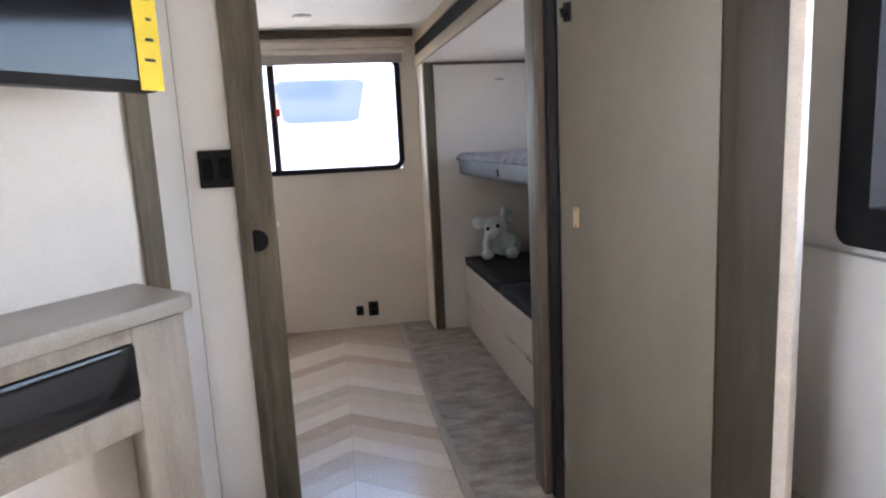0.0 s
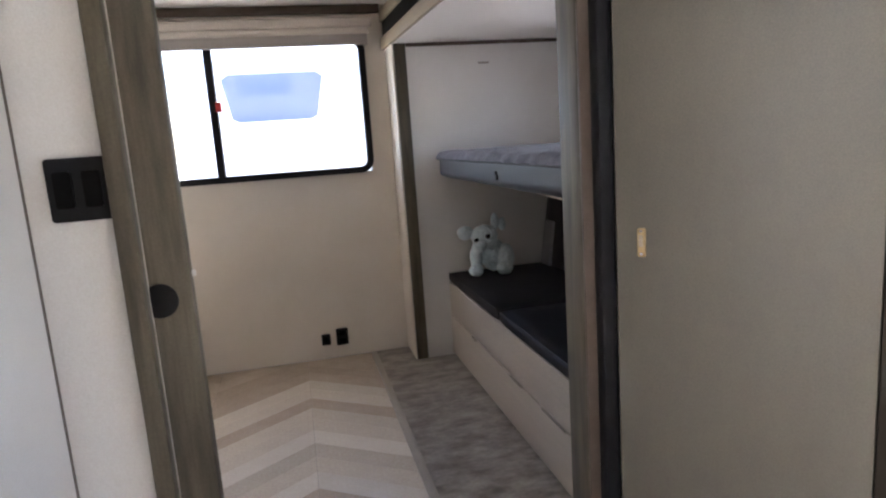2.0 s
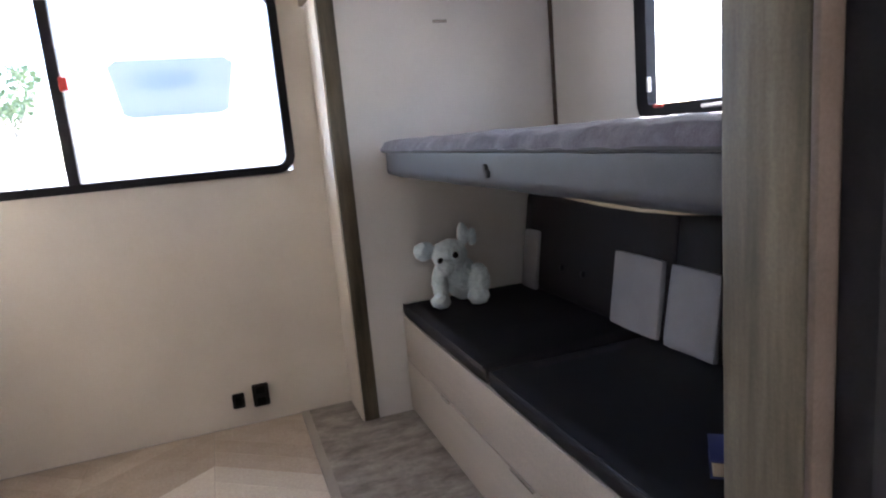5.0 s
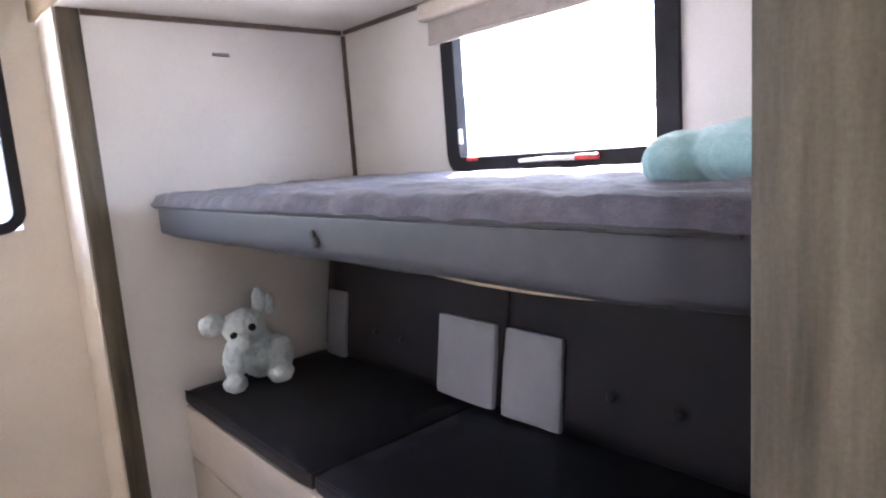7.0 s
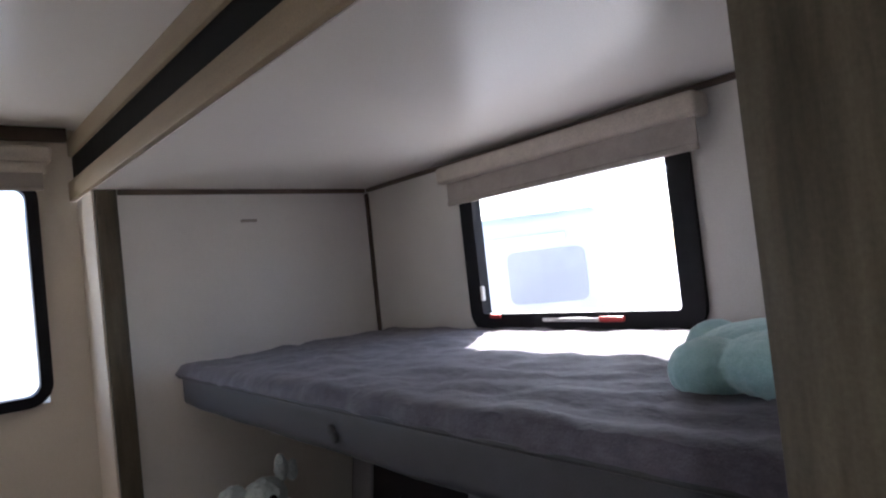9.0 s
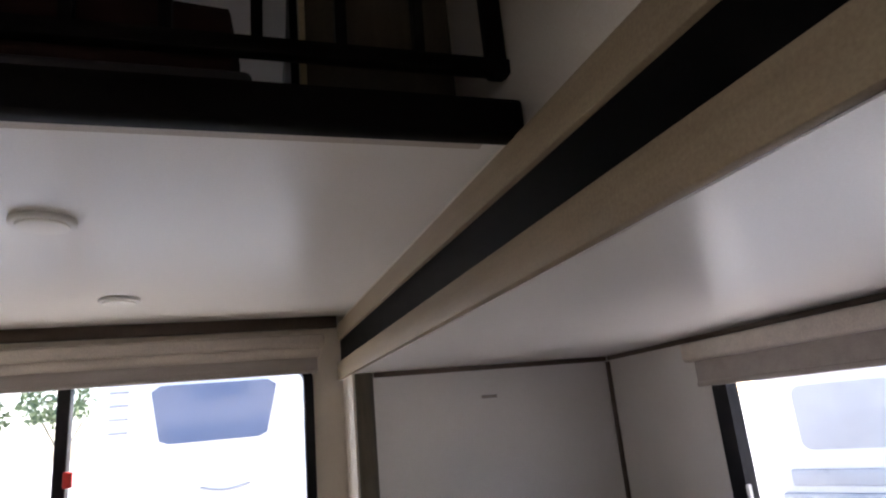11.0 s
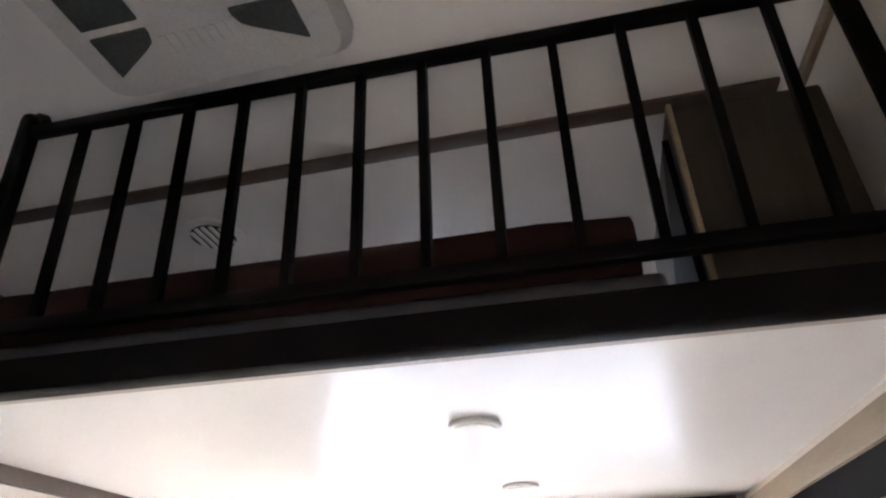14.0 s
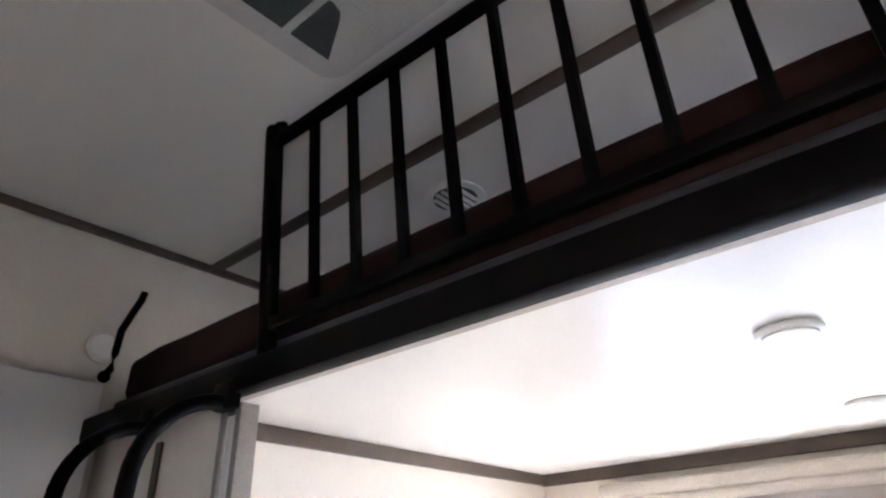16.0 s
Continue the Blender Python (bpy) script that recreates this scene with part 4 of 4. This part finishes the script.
for k in range(3):
    wedge.faces.new((side[0][k], side[1][k], side[1][(k + 1) % 3], side[0][(k + 1) % 3]))
bmesh.ops.recalc_face_normals(wedge, faces=wedge.faces[:])
part("side_wedge", wedge, M_BLACK, cab, "black triangular wedge on the cabinet's left side")
part("door", box(0.305, 0.555, 2.635, 2.65, 2.055, 2.445, 0.003), M_DARKWOOD, cab)

ladder = thing("loft_ladder", (-1.2, 2.3, 0), "black tubular ladder hooked on the loft edge", "ladder")
for x in (-1.37, -1.06):
    pts = [(x, 2.488, 1.945)] + [(x, 2.47 - 0.16 * math.sin(a), 1.785 + 0.16 * math.cos(a)) for a in (radians(d) for d in range(0, 91, 9))] + [(x, 2.30, 1.5), (x, 2.22, 0.0)]
    part("side_rail", tube(pts, 0.016, 12), M_BLACK, ladder)
    part("hook", box(x - 0.03, x + 0.03, 2.458, 2.4875, 1.93, 1.985, 0.006), M_BLACK, ladder)
for k in range(6):
    z = 0.25 + k * 0.26
    y = 2.22 + 0.08 * z / 1.5
    part("rung", tube([(-1.37, y, z), (-1.06, y, z)], 0.014, 10), M_BLACK, ladder)

handle = thing("grab_handle", (LEFT + 0.03, 2.56, 2.18), "bent black grab handle on the side wall", "handle")
part("bar", tube([(LEFT + 0.004, 2.522, 2.168), (LEFT + 0.034, 2.523, 2.184), (LEFT + 0.036, 2.526, 2.23), (LEFT + 0.036, 2.530, 2.30), (LEFT + 0.052, 2.545, 2.355), (LEFT + 0.068, 2.556, 2.395), (LEFT + 0.072, 2.560, 2.42)], 0.011, 10), M_BLACK, handle)
part("mount", disc((LEFT + 0.004, 2.522, 2.168), 0.018, 0.008, "x", 20, 0.002), M_BLACK, handle)
# A pale disc stands for the soft shading beside the grab handle.
rl = thing("shading_disc", (LEFT, 2.50, 2.19), "round pale disc standing for soft shading on the side wall", "light")
part("base", disc((LEFT + 0.007, 2.500, 2.25), 0.048, 0.012, "x", 36, 0.004), M_WALL, rl)
part("lens", disc((LEFT + 0.014, 2.500, 2.25), 0.036, 0.006, "x", 36, 0.002), M_DIFFUSER, rl, "pale inner disc")


# ---- outside ----
solid("ground", box(-400, 400, -400, 400, -0.92, -0.90), M_GROUND, "pale gravel lot", "ground", kind="structure")


def trailer(place, turn, label, body_mat, glazed=True):
    """A neighbouring camper: a rounded body with a tinted front window, hatch, marker lights and wheels."""
    t = thing("camper", place, label, "camper", "parked campers")
    m = Matrix.Translation(place) @ Matrix.Rotation(radians(turn), 4, "Z")
    body = part("body", turned(box(-1.25, 1.25, 0.0, 7.0, 0.45, 3.25, 0.25, 5), m), body_mat, t)
    glass = bmesh.new()
    low, high = [(-0.52, 2.46), (-0.44, 2.42), (0.42, 2.42), (0.50, 2.46)], [(0.60, 2.98), (0.52, 3.04), (-0.52, 3.04), (-0.60, 2.98)]
    ring = [[glass.verts.new((x * 0.93 - 0.19, y, 2.715 + (z - 2.70) * 0.85)) for x, z in low + high] for y in (-0.03, 0.03)]
    glass.faces.new(ring[0])
    for k in range(8):
        glass.faces.new((ring[0][k], ring[1][k], ring[1][(k + 1) % 8], ring[0][(k + 1) % 8]))
    bmesh.ops.recalc_face_normals(glass, faces=glass.faces[:])
    if glazed:
        part("front_window", turned(glass, m), M_BLUEGLASS, body, "blue tinted front window")
    if glazed:
        part("hatch", turned(turned(plate(1.05, 0.58, 0.05, 0.03), Matrix.Translation((-0.1, -0.01, 1.52))), m), M_WHITE, body, "white storage hatch")
        part("hatch_frame", turned(turned(ring_frame(1.12, 0.65, 0.07, 0.025, 0.04), Matrix.Translation((-0.1, -0.015, 1.52))), m), M_RVGREY, body)
        part("hatch_handle", turned(box(-0.24, 0.02, -0.05, -0.02, 1.52, 1.72, 0.03), m), M_RVGREY, body)
        part("badge", turned(tube([(-0.32, -0.02, 2.07), (-0.2, -0.025, 2.04), (-0.1, -0.03, 2.03), (0.0, -0.025, 2.04), (0.12, -0.02, 2.07)], 0.012, 6), m), M_RVGREY, body, "slim grey swoosh trim")
        for k in range(4):
            part("vent_slat", turned(box(-1.10, -0.94, -0.02, 0.02, 2.60 + k * 0.12, 2.62 + k * 0.12, 0.004), m), M_RVGREY, body)
    else:
        part("side_panel", turned(turned(plate(1.55, 1.05, 0.16, 0.03), Matrix.Translation((0.15, -0.01, 1.95))), m), M_RVGREY, body, "large grey side panel")
        part("awning_box", turned(box(-1.0, 0.6, -0.10, 0.02, 2.62, 2.78, 0.03), m), M_WHITE, body, "white awning box")
        part("step_well", turned(box(-0.9, 0.5, -0.06, 0.02, 0.85, 1.12, 0.04), m), M_RVGREY, body)
    part("bumper", turned(box(-1.1, 1.1, -0.08, 0.1, 0.45, 0.75, 0.05), m), M_RVGREY, t)
    for x in (-1.05, 1.05):
        for y in (3.6, 4.5):
            w = part("wheel", turned(disc((x, y, 0.36), 0.36, 0.22, "x", 28, 0.04), m), M_PLASTIC, t)
            part("rim", turned(disc((x * 1.02, y, 0.36), 0.2, 0.22, "x", 20, 0.02), m), M_CHROME, w)
    return t


trailer((0.05, 8.2, -0.90), 0, "white camper with a blue tinted front window on gravel", M_RVWHITE)
trailer((9.4, 10.2, -0.90), -60, "pale grey camper parked on gravel", M_RVPALE, False)
trailer((5.2, -3.4, -0.90), 200, "white camper parked on gravel", M_RVWHITE)


def tree(x, y, h, seed, spread):
    rnd = random.Random(seed)
    t = thing("tree", (x, y, -0.90), "leafy green tree beyond the gravel lot", "tree")
    trunk = [tube([(x, y, -0.9), (x + 0.1, y, h * 0.35), (x + 0.05, y + 0.1, h * 0.6)], 0.025, 9)]
    for k in range(5):
        a = rnd.uniform(0, 6.28)
        trunk.append(tube([(x + 0.08, y, h * 0.35 + k * 0.2), (x + math.cos(a) * spread * 0.7, y + math.sin(a) * spread * 0.7, h * 0.6 + k * 0.15)], 0.02, 7))
    part("trunk", joined(*trunk), M_BARK, t)
    bm = bmesh.new()
    for _ in range(800):
        u = Vector((rnd.gauss(0, 1), rnd.gauss(0, 1), rnd.gauss(0, 1))).normalized() * rnd.uniform(0.3, 1.0) ** 0.5
        c = Vector((x + u.x * spread, y + u.y * spread, h * 0.8 + u.z * spread))
        if noise.noise(c * 2.2) < 0.0:
            continue
        a, b = Vector((rnd.gauss(0, 1), rnd.gauss(0, 1), rnd.gauss(0, 1))).normalized() * 0.09, Vector((rnd.gauss(0, 1), rnd.gauss(0, 1), rnd.gauss(0, 1))).normalized() * 0.06
        bm.faces.new([bm.verts.new(c + p) for p in (-a, b, a, -b)])
    part("crown", bm, M_LEAF, t)


tree(-3.75, 17.0, 3.5, 4, 0.75)
tree(-5.4, 17.5, 3.0, 5, 0.6)


# ---- floor planks ----
def clip(poly, axis, limit, sign):
    out = []
    for a, b in zip(poly, poly[1:] + poly[:1]):
        da, db = sign * (a[axis] - limit), sign * (b[axis] - limit)
        if da <= 0:
            out.append(a)
        if (da < 0 < db) or (db < 0 < da):
            s = da / (da - db)
            out.append((a[0] + s * (b[0] - a[0]), a[1] + s * (b[1] - a[1])))
    return out


COLUMN, PITCH, APEX, RISE, GAP = 0.48, 0.125, -0.06, 0.345, 0.0008
rest = {}
for c in range(-5, 4):
    xa, xb = APEX + c * COLUMN, APEX + (c + 1) * COLUMN
    rising = c % 2 == 1
    for k in range(-27, 38):
        y = k * PITCH
        ya, yb = (y - RISE, y) if rising else (y, y - RISE)
        poly = [(xa + GAP, ya + GAP), (xb - GAP, yb + GAP), (xb - GAP, yb + PITCH - GAP), (xa + GAP, ya + PITCH - GAP)]
        right = 0.314 if (y > 1.2) else MAIN_R - 0.03
        for axis, limit, sign in ((0, LEFT + 0.002, -1), (0, right, 1), (1, BACK, -1), (1, FAR - 0.011, 1)):
            poly = clip(poly, axis, limit, sign) if len(poly) > 2 else poly
        if len(poly) < 3 or c > 0 and y > 1.7:
            continue
        mat = M_PLANKBROWN if k > 30 or k % 7 == 0 else M_PLANKPALE if k % 3 == 1 else M_PLANK
        cx, cy = sum(p[0] for p in poly) / len(poly), sum(p[1] for p in poly) / len(poly)
        bm = bmesh.new()
        top = [bm.verts.new((p[0] - cx, p[1] - cy, 0.0)) for p in poly]
        low = [bm.verts.new((p[0] - cx, p[1] - cy, -0.003)) for p in poly]
        bm.faces.new(top)
        for i in range(len(poly)):
            j = (i + 1) % len(poly)
            bm.faces.new((top[i], low[i], low[j], top[j]))
        bmesh.ops.recalc_face_normals(bm, faces=bm.faces[:])
        if y < 1.3:
            rest.setdefault(mat.name, []).append(turned(bm, Matrix.Translation((cx, cy, 0))))
            continue
        me = bpy.data.meshes.new("plank")
        bm.to_mesh(me)
        bm.free()
        me.materials.append(mat)
        ob = new("plank", me)
        ob.parent = floor_ob
        ob.matrix_parent_inverse = Matrix.Translation(-Vector(floor_ob.location))
        ob.location = (cx, cy, 0)
for name, meshes in rest.items():
    ob = part("planks_living_space", joined(*meshes), bpy.data.materials[name], floor_ob)
    ob["kind"] = "stuff"
